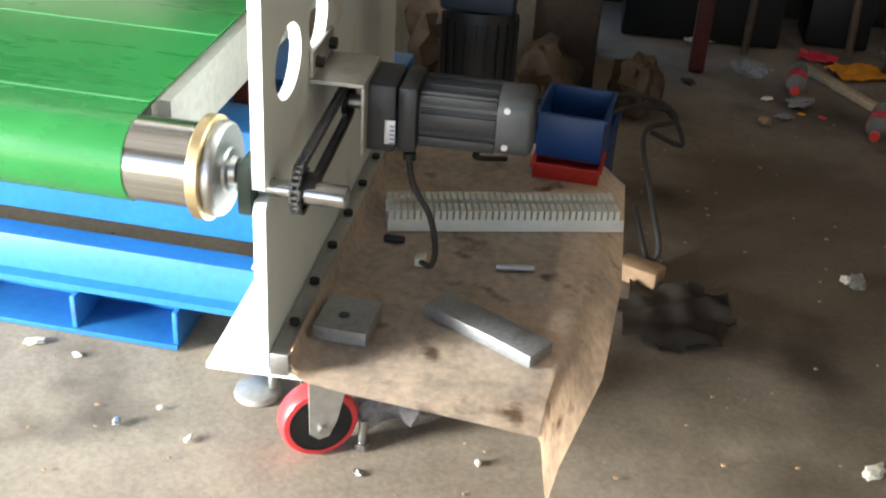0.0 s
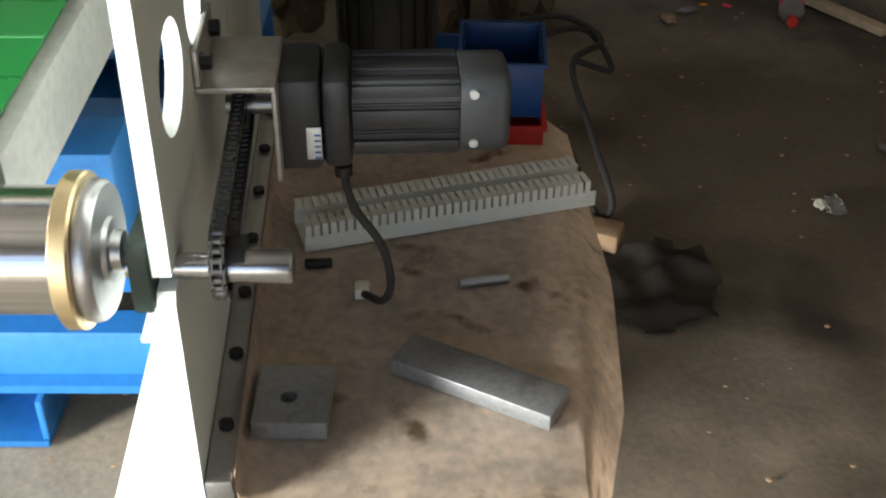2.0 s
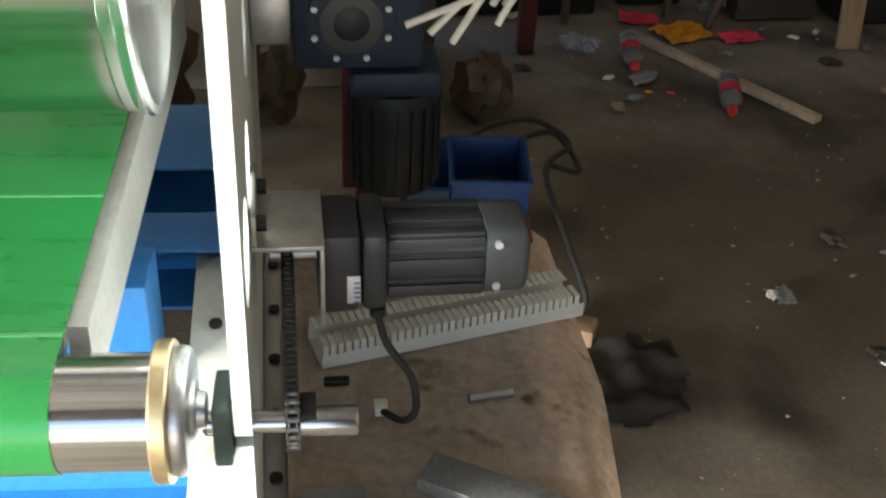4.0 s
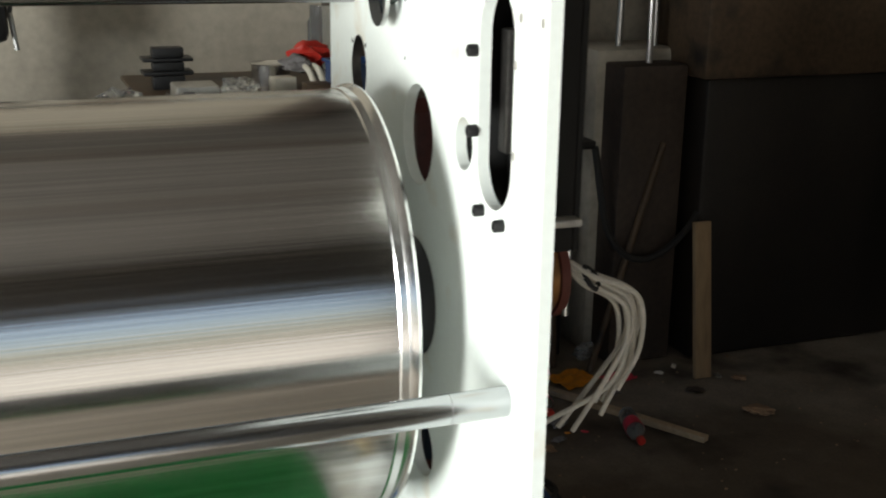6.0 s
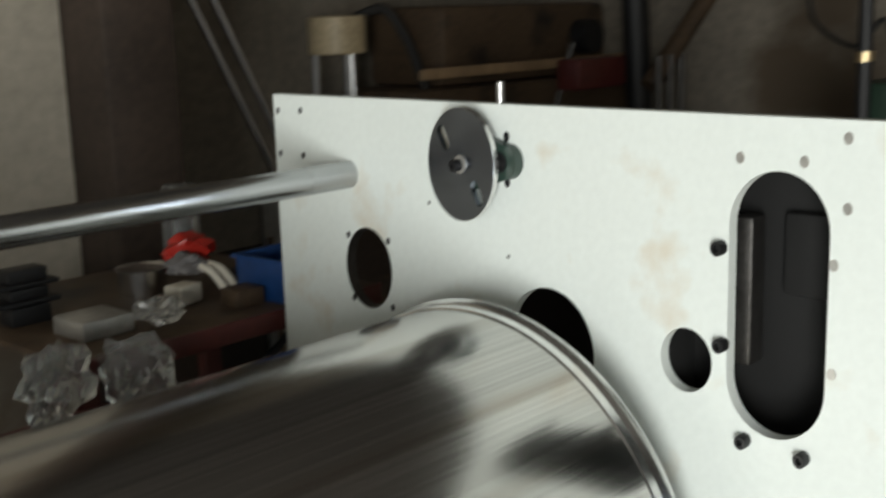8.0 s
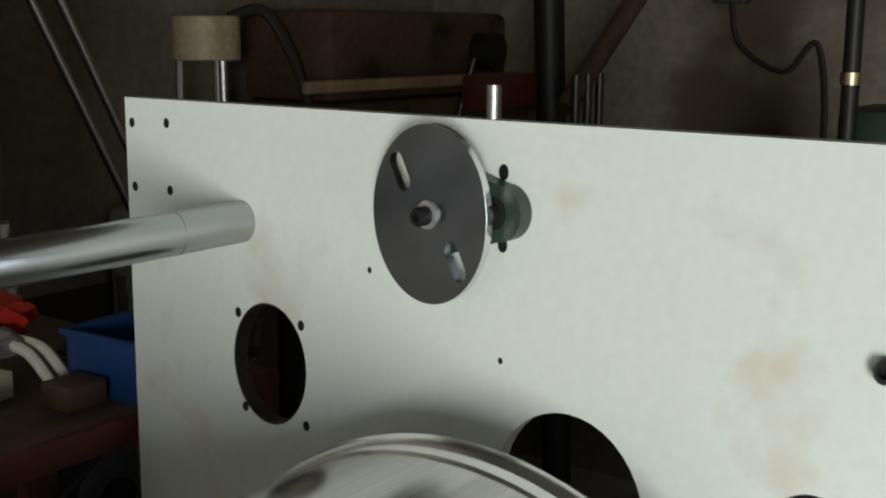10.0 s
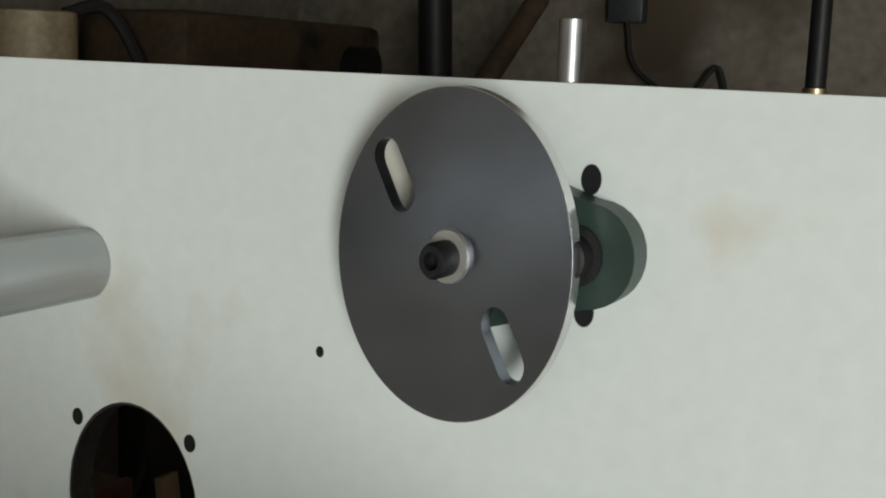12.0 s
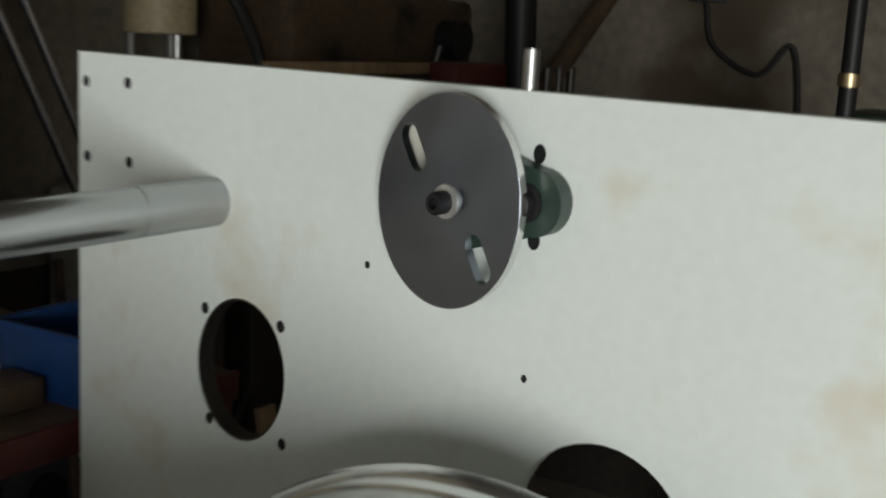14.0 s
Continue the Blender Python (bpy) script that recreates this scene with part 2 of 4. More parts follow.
def rod(a, b, r, n=12, r2=None, bm=None):
    """A round bar from a to b."""
    own = bm or bmesh.new()
    a, b = Vector(a), Vector(b)
    q = (b - a).to_track_quat("Z", "Y")
    r2 = r if r2 is None else r2
    lo = [own.verts.new(a + q @ Vector((r * math.cos(2 * math.pi * k / n), r * math.sin(2 * math.pi * k / n), 0))) for k in range(n)]
    hi = [own.verts.new(b + q @ Vector((r2 * math.cos(2 * math.pi * k / n), r2 * math.sin(2 * math.pi * k / n), 0))) for k in range(n)]
    for k in range(n):
        own.faces.new((lo[k], lo[(k + 1) % n], hi[(k + 1) % n], hi[k]))
    own.faces.new(lo)
    own.faces.new(hi)
    return own


def pipe(points, r, n=8, steps=8, bm=None):
    """A smooth hose through the points."""
    own = bm or bmesh.new()
    pts = [Vector(p) for p in points]
    path = []
    ext = [2 * pts[0] - pts[1]] + pts + [2 * pts[-1] - pts[-2]]
    for i in range(1, len(ext) - 2):
        p0, p1, p2, p3 = ext[i - 1:i + 3]
        for s in range(steps):
            t = s / steps
            path.append(0.5 * (2 * p1 + (p2 - p0) * t + (2 * p0 - 5 * p1 + 4 * p2 - p3) * t * t + (3 * p1 - p0 - 3 * p2 + p3) * t ** 3))
    path.append(pts[-1])
    rings = []
    for i, p in enumerate(path):
        d = path[min(i + 1, len(path) - 1)] - path[max(i - 1, 0)]
        q = d.to_track_quat("Z", "Y")
        rings.append([own.verts.new(p + q @ Vector((r * math.cos(2 * math.pi * k / n), r * math.sin(2 * math.pi * k / n), 0))) for k in range(n)])
    for a, b in zip(rings, rings[1:]):
        off = min(range(n), key=lambda o: (a[0].co - b[o].co).length)
        for k in range(n):
            own.faces.new((a[k], a[(k + 1) % n], b[(k + 1 + off) % n], b[(k + off) % n]))
    own.faces.new(rings[0])
    own.faces.new(rings[-1])
    return own


def ellipse(yc, zc, ay, az, n=40):
    return [(yc + ay * math.cos(2 * math.pi * k / n), zc + az * math.sin(2 * math.pi * k / n)) for k in range(n)]


def stadium(yc, z0, z1, ay, az, n=20):
    top = [(yc + ay * math.cos(math.pi * k / n), z1 - az + az * math.sin(math.pi * k / n)) for k in range(n + 1)]
    low = [(yc - ay * math.cos(math.pi * k / n), z0 + az - az * math.sin(math.pi * k / n)) for k in range(n + 1)]
    return top + low


def sheet_x(outline, holes, x0, x1):
    """A plate in the y-z plane between x0 and x1, with holes cut right through."""
    bm = bmesh.new()
    loops = [outline] + list(holes)
    flat = [(y, z) for lp in loops for y, z in lp]
    vs = [bm.verts.new((x0, y, z)) for y, z in flat]
    for tri in tessellate_polygon([[Vector((y, z, 0)) for y, z in lp] for lp in loops]):
        if len(set(tri)) == 3:
            bm.faces.new([vs[k] for k in tri])
    g = bmesh.ops.extrude_face_region(bm, geom=list(bm.faces))
    for v in g["geom"]:
        if isinstance(v, bmesh.types.BMVert):
            v.co.x = x1
    return bm


def strip_x(section, x0, x1, bm=None):
    """Sweeps a closed y-z section along x."""
    own = bm or bmesh.new()
    a = [own.verts.new((x0, y, z)) for y, z in section]
    b = [own.verts.new((x1, y, z)) for y, z in section]
    for i in range(len(a)):
        j = (i + 1) % len(a)
        own.faces.new((a[i], a[j], b[j], b[i]))
    own.faces.new(a)
    own.faces.new(b)
    return own


def crumple(w, d, h, seed, at=(0, 0, 0), crease=0.0):
    """A crumpled lump or scrap with folds, resting on its base."""
    rnd = random.Random(seed)
    bm = bmesh.new()
    bmesh.ops.create_icosphere(bm, subdivisions=3, radius=1.0)
    for v in bm.verts:
        k = 0.75 + 0.45 * noise.noise(v.co * 1.9 + Vector((seed * 3.1, seed, 0))) + 0.10 * noise.noise(v.co * 4 + Vector((seed, 0, seed)))
        k -= crease * abs(noise.noise(v.co * 3.1 + Vector((0, seed, 7.7)))) + 0.4 * crease * abs(noise.noise(v.co * 8.3 + Vector((seed, 2.2, 0))))
        v.co = Vector((v.co.x * w / 2 * k, v.co.y * d / 2 * k, v.co.z * h / 2 * k))
    low = min(v.co.z for v in bm.verts)
    for v in bm.verts:
        v.co += Vector(at) - Vector((0, 0, low))
    return turned(bm, Matrix.Translation(at) @ Matrix.Rotation(rnd.uniform(0, 6), 4, "Z") @ Matrix.Translation(-Vector(at)))


# ---- the room ----
W, N_, E, S, H = -4.5, 3.0, 3.3, -3.6, 4.2


def wall_panel(name, m, label, x0, x1, y0, y1, z0, z1):
    return solo(name, box(x0, x1, y0, y1, z0, z1), m, label, "wall", kind="structure")


fl = bmesh.new()
bmesh.ops.create_grid(fl, x_segments=90, y_segments=90, size=0.5)
for v in fl.verts:
    v.co = Vector((W - 0.2 + (v.co.x + 0.5) * (E - W + 0.4), S - 0.2 + (v.co.y + 0.5) * (N_ - S + 0.4), 0))
    v.co.z = -0.004 + 0.004 * noise.noise(v.co * 1.7)
solo("floor", fl, FLOOR, "worn grey-brown concrete workshop floor with oil stains and painted shade", "floor", kind="structure")
# Far walls split in two tones; the dark lower part stands for shade.
wall_panel("wall_north_low", DARK_WALL, "lower wall coloured dark for the dim clutter behind the machines", 0.1, E + 0.2, N_, N_ + 0.2, 0, 1.0)
wall_panel("wall_north_high", EAST_WALL, "stained grey plaster wall above a darkened lower part", 0.1, E + 0.2, N_, N_ + 0.2, 1.0, H)
wall_panel("wall_north_near", PLASTER, "stained pale plaster wall behind the bench", W - 0.2, 0.27, 2.1, 2.3, 0, H)
wall_panel("wall_east_low", DARK_WALL, "lower wall coloured dark for the dim interior beside the machines", E, E + 0.2, S - 0.2, N_, 0, 1.0)
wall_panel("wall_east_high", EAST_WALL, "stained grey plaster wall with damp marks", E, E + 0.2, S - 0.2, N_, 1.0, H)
# Walls out of view, darkened to hold down bounce and reflections.
wall_panel("wall_south_east", DARK_WALL, "unseen darkened plaster wall beside a wide shop front", 1.2, E, S - 0.2, S, 0, H)
wall_panel("wall_south_lintel", DARK_WALL, "unseen darkened plaster lintel over a wide shop front", -3.0, 1.2, S - 0.2, S, 2.3, H)
wall_panel("wall_south_west", DARK_WALL, "unseen darkened plaster wall beside a wide shop front", W - 0.2, -3.0, S - 0.2, S, 0, H)
wall_panel("wall_west_south", DARK_WALL, "unseen darkened plaster wall beside the doorway", W - 0.2, W, S, -3.1, 0, 3.0)
wall_panel("wall_west_lintel", DARK_WALL, "unseen darkened plaster lintel over the doorway", W - 0.2, W, -3.1, -1.9, 2.45, 3.0)
wall_panel("wall_west_pier", DARK_WALL, "unseen darkened plaster pier between doorway and window", W - 0.2, W, -1.9, -0.75, 0, 3.0)
wall_panel("wall_west_low", DARK_WALL, "unseen darkened plaster wall below a wide window", W - 0.2, W, -0.75, 2.1, 0, 1.05)
wall_panel("wall_west_north", DARK_WALL, "unseen darkened plaster wall beside a wide window", W - 0.2, W, 0.53, 2.1, 1.05, 3.0)
wall_panel("wall_west_high", DARK_WALL, "unseen darkened plaster wall above the openings", W - 0.2, W, S, 2.1, 3.0, H)
solo("ground", box(-14, 12, -16, S - 0.21, -0.06, -0.012), YARD, "pale concrete yard outside the workshop", "ground", kind="structure")
solo("ceiling", box(W - 0.2, E + 0.2, S - 0.2, N_ + 0.2, H, H + 0.15), CEIL, "plain grey workshop ceiling", "ceiling", kind="structure")
solo("pillar", box(0.275, 0.47, 1.93, 2.4, 0, H, 0.012), DARK_COL, "dark stained square pillar at the end of the plaster wall", "pillar", kind="structure")

# ---- laminating machine: side frame ----
TH = 0.0185
side = thing("machine_side_frame", (0.01, 0.5, 0.27), "white powder-coated steel side plate with round and slotted holes", "machine frame")
outline = [(0.0, 0.58), (0.0, 1.717), (1.018, 1.721), (1.018, 0.27), (0.0, 0.27), (0.0, 0.545), (0.008, 0.557), (0.055, 0.557), (0.066, 0.562),
           (0.071, 0.569), (0.066, 0.576), (0.055, 0.58)]
holes = [ellipse(0.818, 1.466, 0.049, 0.062), stadium(0.163, 1.348, 1.658, 0.06, 0.066), ellipse(0.277, 1.4215, 0.035, 0.040, 32),
         ellipse(0.482, 1.398, 0.072, 0.084), ellipse(0.475, 1.122, 0.082, 0.092), ellipse(0.445, 0.852, 0.054, 0.054),
         ellipse(0.135, 0.727, 0.072, 0.056), stadium(0.315, 0.685, 0.79, 0.060, 0.05)]
plate = part("plate", sheet_x(outline, holes, 0.0, TH), WHITE, side, sharp=30)


def dot(y, z, r, m, nm, depth=0.0012, x=-0.0, ry=0.8):
    return part(nm, lathe_x([(x - depth, r * 0.92), (x - depth * 0.4, r), (x + 0.004, r)], y, z, ry, 1.0, 16), m, side)


for y, z in [(1.008, 1.695), (0.955, 1.697), (1.007, 1.628), (0.953, 1.628), (0.859, 1.513), (0.775, 1.512), (0.852, 1.416), (0.770, 1.412)]:
    dot(y, z, 0.0052, BLACK, "drilled_hole", 0.0005)
for y, z in [(0.690, 1.577), (0.548, 1.516)]:
    dot(y, z, 0.003, BLACK, "drilled_hole", 0.0004)
for y, z in [(0.211, 1.67), (0.135, 1.67), (0.087, 1.698), (0.020, 1.696), (0.085, 1.623), (0.018, 1.622), (0.098, 1.560), (0.096, 1.438)]:
    dot(y, z, 0.0068, ZINC, "screw_plug", 0.0008)


def socket_bolt(y, z, x=0.0, r=0.009, length=0.015, parent=side, m=BLACK):
    b = part("socket_bolt", lathe_x([(x + 0.001, r), (x - length + 0.002, r), (x - length, r * 0.85), (x - length, r * 0.5), (x - length * 0.5, r * 0.46)], y, z, 0.85, 1, 18), m, parent)
    return b


for y, z in [(0.232, 1.565), (0.228, 1.450), (0.197, 1.339), (0.124, 1.334)]:
    socket_bolt(y, z)
part("lug", box(TH, 0.075, 0.03, 0.056, 1.351, 1.361, 0.002), ZINC, side, "small bare steel lug")
part("top_pin", rod((0.009, 0.564, 1.7195), (0.009, 0.564, 1.7475), 0.0062, 20), STEEL, side, "bright steel pin")

part("bore_lining", lathe_x([(0.0008, 1.0), (0.0008, 0.97), (TH, 0.97)], 0.818, 1.466, 0.049, 0.062, 40, closed=False), OILY, side, "dark ring inside the bore")

# slide behind the slot, with an added box that darkens the opening
slide = thing("slide_housing", (0.08, 0.17, 1.3), "slide behind the slotted hole inside an added near-black box", "slide")
# Back and sides are added only to keep the slot dark.
part("back_cover", box(0.09, 0.10, 0.085, 0.33, 1.3, 1.7, 0.003), SLOT_DARK, slide)
part("side_cheek", box(TH, 0.0895, 0.315, 0.33, 1.3, 1.7, 0.003), SLOT_DARK, slide)
part("side_cheek", box(TH, 0.0895, 0.085, 0.10, 1.3, 1.7, 0.003), SLOT_DARK, slide)
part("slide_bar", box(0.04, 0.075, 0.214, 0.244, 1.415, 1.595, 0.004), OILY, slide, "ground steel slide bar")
part("slide_block", box(0.07, 0.0895, 0.12, 0.19, 1.5, 1.6, 0.006), SLOT_DARK, slide)

# ---- base plate, castors and foot ----
base = side
part("base_plate", box(-0.088, 0.44, 0.012, 1.0, 0.246, 0.258, 0.002), WHITE_OLD, base)
part("floor_rail", box(TH + 0.001, 0.05, 0.0, 1.0, 0.259, 0.30, 0.003), STEEL, base, "dark steel clamping rail")
for i in range(7):
    y = 0.09 + i * 0.13
    part("rail_bolt", rod((0.036, y, 0.2995), (0.036, y, 0.307), 0.009, 14), BLACK, base)


def castor(at):
    """A swivel castor about its own origin, then set in place."""
    c = thing("castor", (0, 0, 0), "swivel castor with red polyurethane tyre and steel fork", "castor", "castors under the machine")
    prof = [(-0.022, 0.056), (-0.021, 0.065), (-0.013, 0.070), (0.013, 0.070), (0.021, 0.065), (0.022, 0.056)]
    # Wide black face: a dark hub plate with its shade put into the colour.
    w = part("wheel", lathe_x([(-0.021, 0.0555), (-0.014, 0.025), (0.014, 0.025), (0.021, 0.0555)], 0, 0.07, 1, 1, 36), BLACK, c)
    part("tyre", lathe_x(prof, 0, 0.07, 1, 1, 40, closed=False), RED, w, "red tyre")
    part("hub", lathe_x([(-0.028, 0.012), (-0.026, 0.02), (0.026, 0.02), (0.028, 0.012)], 0, 0.07, 1, 1, 20), STEEL, w)
    for sx in (-1, 1):
        bm = sheet_x([(-0.022, 0.06), (-0.006, 0.046), (0.012, 0.05), (0.026, 0.08), (0.055, 0.205), (-0.025, 0.205)], [], sx * 0.030 - 0.002, sx * 0.030 + 0.002)
        part("fork_cheek", bm, ZINC, c)
        part("axle_nut", rod((sx * 0.032, 0, 0.07), (sx * 0.042, 0, 0.07), 0.009, 6), STEEL, c)
    part("top_plate", box(-0.045, 0.045, -0.035, 0.07, 0.2055, 0.21, 0.001), ZINC, c)
    part("swivel", rod((0, 0.02, 0.21), (0, 0.02, 0.2465), 0.03, 24), STEEL, c)
    c.matrix_basis = at
    return c


c1 = castor(pose(0.060, 0.150, 0, 0, 0, -62))
copy_thing(c1, pose(0.045, 0.9, 0, 0, 0, 30))
foot = thing("levelling_foot", (-0.09, 0.285, 0), "bright steel levelling foot on a threaded stud", "machine foot")
part("pad", turned(lathe_x([(0, 0.045), (0.012, 0.043), (0.022, 0.02)], 0, 0, 1, 1, 28), pose(-0.09, 0.285, 0.0, 0, -90, 0)), ZINC, foot)
part("stud", rod((-0.06, 0.285, 0.02), (-0.06, 0.285, 0.247), 0.009, 14), STEEL, foot)

# ---- cream sheet cover used as a tray ----
tray = thing("sheet_metal_tray", (0.25, 0.4, 0.225), "dirty cream-painted bent sheet cover lying beside the side plate", "tray")
prof = [(0.052, 0.305), (0.052, 0.285), (0.056, 0.270), (0.066, 0.262), (0.08, 0.2605)]
prof += [(0.15, 0.2600), (0.25, 0.2598), (0.35, 0.2603), (0.442, 0.2605)]
prof += [(0.446, 0.2595), (0.450, 0.252), (0.454, 0.232), (0.458, 0.205), (0.462, 0.180), (0.466, 0.158), (0.470, 0.136)]
bm = bmesh.new()
ys = [-0.022 + i * 0.05 for i in range(20)]
grid = []
for j, y in enumerate(ys):
    row = []
    for i, (x, z) in enumerate(prof):
        flange = i >= 9
        xx = x + 0.045 * min(1, max(0, (y + 0.02) / 0.5)) * min(1, i / 8) + (0.050 * min(1, max(0, (y + 0.02) / 0.25)) * (i - 8) / 7 if i > 8 else 0)
        zz = z + 0.0025 * noise.noise(Vector((x * 9, y * 7, 0)))
        if flange:
            k = min(1, max(0, (y - 0.03) / 0.4))
            zz = 0.2605 + (zz - 0.2605) * (1 - 0.62 * k)
        skew = -0.045 * max(0, (x - 0.05) / 0.4) if j == 0 else 0
        row.append(bm.verts.new((xx, y + (skew if j == 0 else 0) + 0.03 * (1 - min(1, i / 8)), zz)))
    grid.append(row)
for a, b in zip(grid, grid[1:]):
    for i in range(len(a) - 1):
        bm.faces.new((a[i], a[i + 1], b[i + 1], b[i]))
bmesh.ops.solidify(bm, geom=list(bm.faces), thickness=0.0022)
part("bent_sheet", bm, CREAM, tray, sharp=32)

# ---- things on the tray ----
TZ = 0.2632


def on_tray(name, x0, y0, x1, y1, w, h, m, label, bev=0.0015):
    d = Vector((x1 - x0, y1 - y0, 0))
    bm = box(0, d.length, 0, w, 0, h, bev)
    turned(bm, Matrix.Translation((x0, y0, TZ)) @ Matrix.Rotation(math.atan2(d.y, d.x), 4, "Z"))
    return solo(name, bm, m, label, "steel block")


blk = thing("steel_block", (0.1, 0.17, TZ), "square machined steel block with a drilled hole", "steel block")
bm = sheet_x([(0, 0), (0.09, 0), (0.09, 0.099), (0.084, 0.105), (0, 0.105)], [ellipse(0.040, 0.046, 0.0105, 0.0105, 24)], 0, 0.026)
turned(bm, Matrix.Translation((0.068, 0.207, TZ)) @ Matrix.Rotation(radians(-4), 4, "Z") @ Matrix(((0, 1, 0, 0), (0, 0, 1, -0.1), (1, 0, 0, 0), (0, 0, 0, 1))))
part("block", bm, ALU, blk)
part("bore", rod((0.1163, 0.1437, TZ + 0.001), (0.1163, 0.1437, TZ + 0.012), 0.012, 18), BLACK, blk)
on_tray("steel_bar_offcut", 0.228, 0.219, 0.418, 0.101, 0.062, 0.024, ALU, "rectangular bright steel offcut lying on the tray")

duct = thing("wiring_duct", (0.32, 0.58, TZ), "light grey slotted plastic wiring duct lying on the tray", "wiring duct")
A0 = Matrix.Translation((0.110, 0.497, TZ)) @ Matrix.Rotation(math.atan2(0.112, 0.45), 4, "Z")
DL, DW, DH = 0.462, 0.082, 0.045
part("floor_strip", turned(box(0, DL, 0.002, DW - 0.002, 0, 0.002), A0), PVC, duct)
for y in (0, DW - 0.002):
    b2 = bmesh.new()
    box(0, DL, y, y + 0.002, 0, 0.026, 0, b2)
    n_f = 36
    for i in range(n_f):
        x = 0.002 + i * (DL - 0.008) / n_f
        box(x, x + 0.0082, y, y + 0.002, 0.0262, DH, 0, b2)
    tagged(part("slotted_wall", turned(b2, A0), PVC, duct), kind="stuff")
lip = bmesh.new()
for i in range(36):
    x = 0.002 + i * (DL - 0.008) / 36
    for y0, y1 in ((0.0021, 0.032), (DW - 0.032, DW - 0.0021)):
        box(x, x + 0.0082, y0, y1, DH - 0.002, DH, 0, lip)
tagged(part("finger_row", turned(lip, A0), PVC, duct), kind="stuff")

# ---- gear motor with chain drive ----
gm = thing("gear_motor", (0.25, 0.33, 0.5), "dark grey finned gear motor bracketed to the side plate", "gear motor")
yc, zc = 0.340, 0.590
part("gearbox_head", box(0.10, 0.155, yc - 0.056, yc + 0.056, zc - 0.062, zc + 0.056, 0.008), MOTOR, gm)
part("flange", box(0.156, 0.190, yc - 0.058, yc + 0.058, zc - 0.060, zc + 0.056, 0.010), MOTOR, gm)
def squircle(x0, x1, a, e, n=64, taper=0.0):
    """A rounded square section swept along x, with an optional tapered far end."""
    def ring(k):
        out = []
        for i in range(n):
            c, q = math.cos(2 * math.pi * i / n), math.sin(2 * math.pi * i / n)
            out.append((yc + k * math.copysign(abs(c) ** (2 / e), c), zc + k * math.copysign(abs(q) ** (2 / e), q)))
        return out
    bm = bmesh.new()
    rows = [(x0, a)] + ([(x1 - taper, a), (x1 - taper * 0.35, a - taper * 0.35), (x1, a - taper)] if taper else [(x1, a)])
    rings = [[bm.verts.new((x, y, z)) for y, z in ring(k)] for x, k in rows]
    for r0, r1 in zip(rings, rings[1:]):
        for i in range(n):
            bm.faces.new((r0[i], r0[(i + 1) % n], r1[(i + 1) % n], r1[i]))
    bm.faces.new(rings[0])
    bm.faces.new(rings[-1])
    return bm


part("body", squircle(0.191, 0.318, 0.0455, 4.5), MOTOR, gm)
for k in range(4):
    for off, wd, hi in ((-0.036, 0.0075, 0.0485), (-0.0195, 0.0012, 0.0475), (-0.0155, 0.0012, 0.0475), (0.0, 0.0125, 0.0495), (0.0155, 0.0012, 0.0475), (0.0195, 0.0012, 0.0475), (0.036, 0.0075, 0.0485)):
        rib = box(0.192, 0.317, off - wd, off + wd, 0.040, hi, 0.0008)
        turned(rib, Matrix.Translation((0, yc, zc)) @ Matrix.Rotation(k * math.pi / 2, 4, "X"))
        part("cooling_rib", rib, MOTOR, gm)
part("end_cap", squircle(0.3185, 0.378, 0.0515, 4.5, taper=0.010), MOTOR_CAP, gm, "pale grey end cap")
for dy, dz in ((-0.051, -0.031), (-0.051, 0.033), (0.051, 0.033), (0.051, -0.031)):
    part("cap_screw", rod((0.334, yc + dy * 0.96, zc + dz), (0.334, yc + dy * 1.06, zc + dz), 0.0055, 10), LABEL, gm)
part("gland", rod((0.178, yc - 0.045, zc - 0.074), (0.178, yc - 0.045, zc - 0.0605), 0.011, 14), BLACK, gm)
part("nameplate", box(0.137, 0.1545, yc - 0.0585, yc - 0.0562, zc - 0.045, zc - 0.003, 0.0005), LABEL, gm, "printed aluminium nameplate")
for i in range(5):
    part("print_line", box(0.146, 0.1535, yc - 0.0592, yc - 0.0586, zc - 0.014 - i * 0.0075, zc - 0.0115 - i * 0.0075), BLUE, gm)
brk = part("bracket_top", box(TH + 0.001, 0.108, yc - 0.09, yc + 0.05, zc + 0.0585, zc + 0.066, 0.002), ZINC, gm, "bent bare steel bracket")
part("bracket_web", box(0.102, 0.108, yc - 0.085, yc + 0.05, zc - 0.06, zc + 0.058, 0.002), ZINC, gm)
part("bracket_foot", box(TH + 0.001, TH + 0.008, yc - 0.09, yc + 0.05, zc + 0.067, zc + 0.11, 0.002), ZINC, gm)
for dy in (-0.07, 0.02):
    part("bracket_bolt", rod((TH + 0.008, yc + dy, zc + 0.09), (TH + 0.02, yc + dy, zc + 0.09), 0.01, 6), BLACK, gm)
part("output_shaft", rod((0.04, yc, zc), (0.1, yc, zc), 0.012, 20), STEEL, gm)
part("motor_lead", pipe([(0.178, yc - 0.045, zc - 0.0745), (0.190, yc - 0.065, zc - 0.11), (0.222, 0.265, 0.43), (0.232, 0.28, 0.36), (0.220, 0.325, 0.300), (0.196, 0.375, 0.275)], 0.0055), RUBBER, gm, "black rubber motor lead")
part("plug", box(0.183, 0.203, 0.376, 0.40, 0.264, 0.281, 0.002), PAPER, gm, "white plug connector")


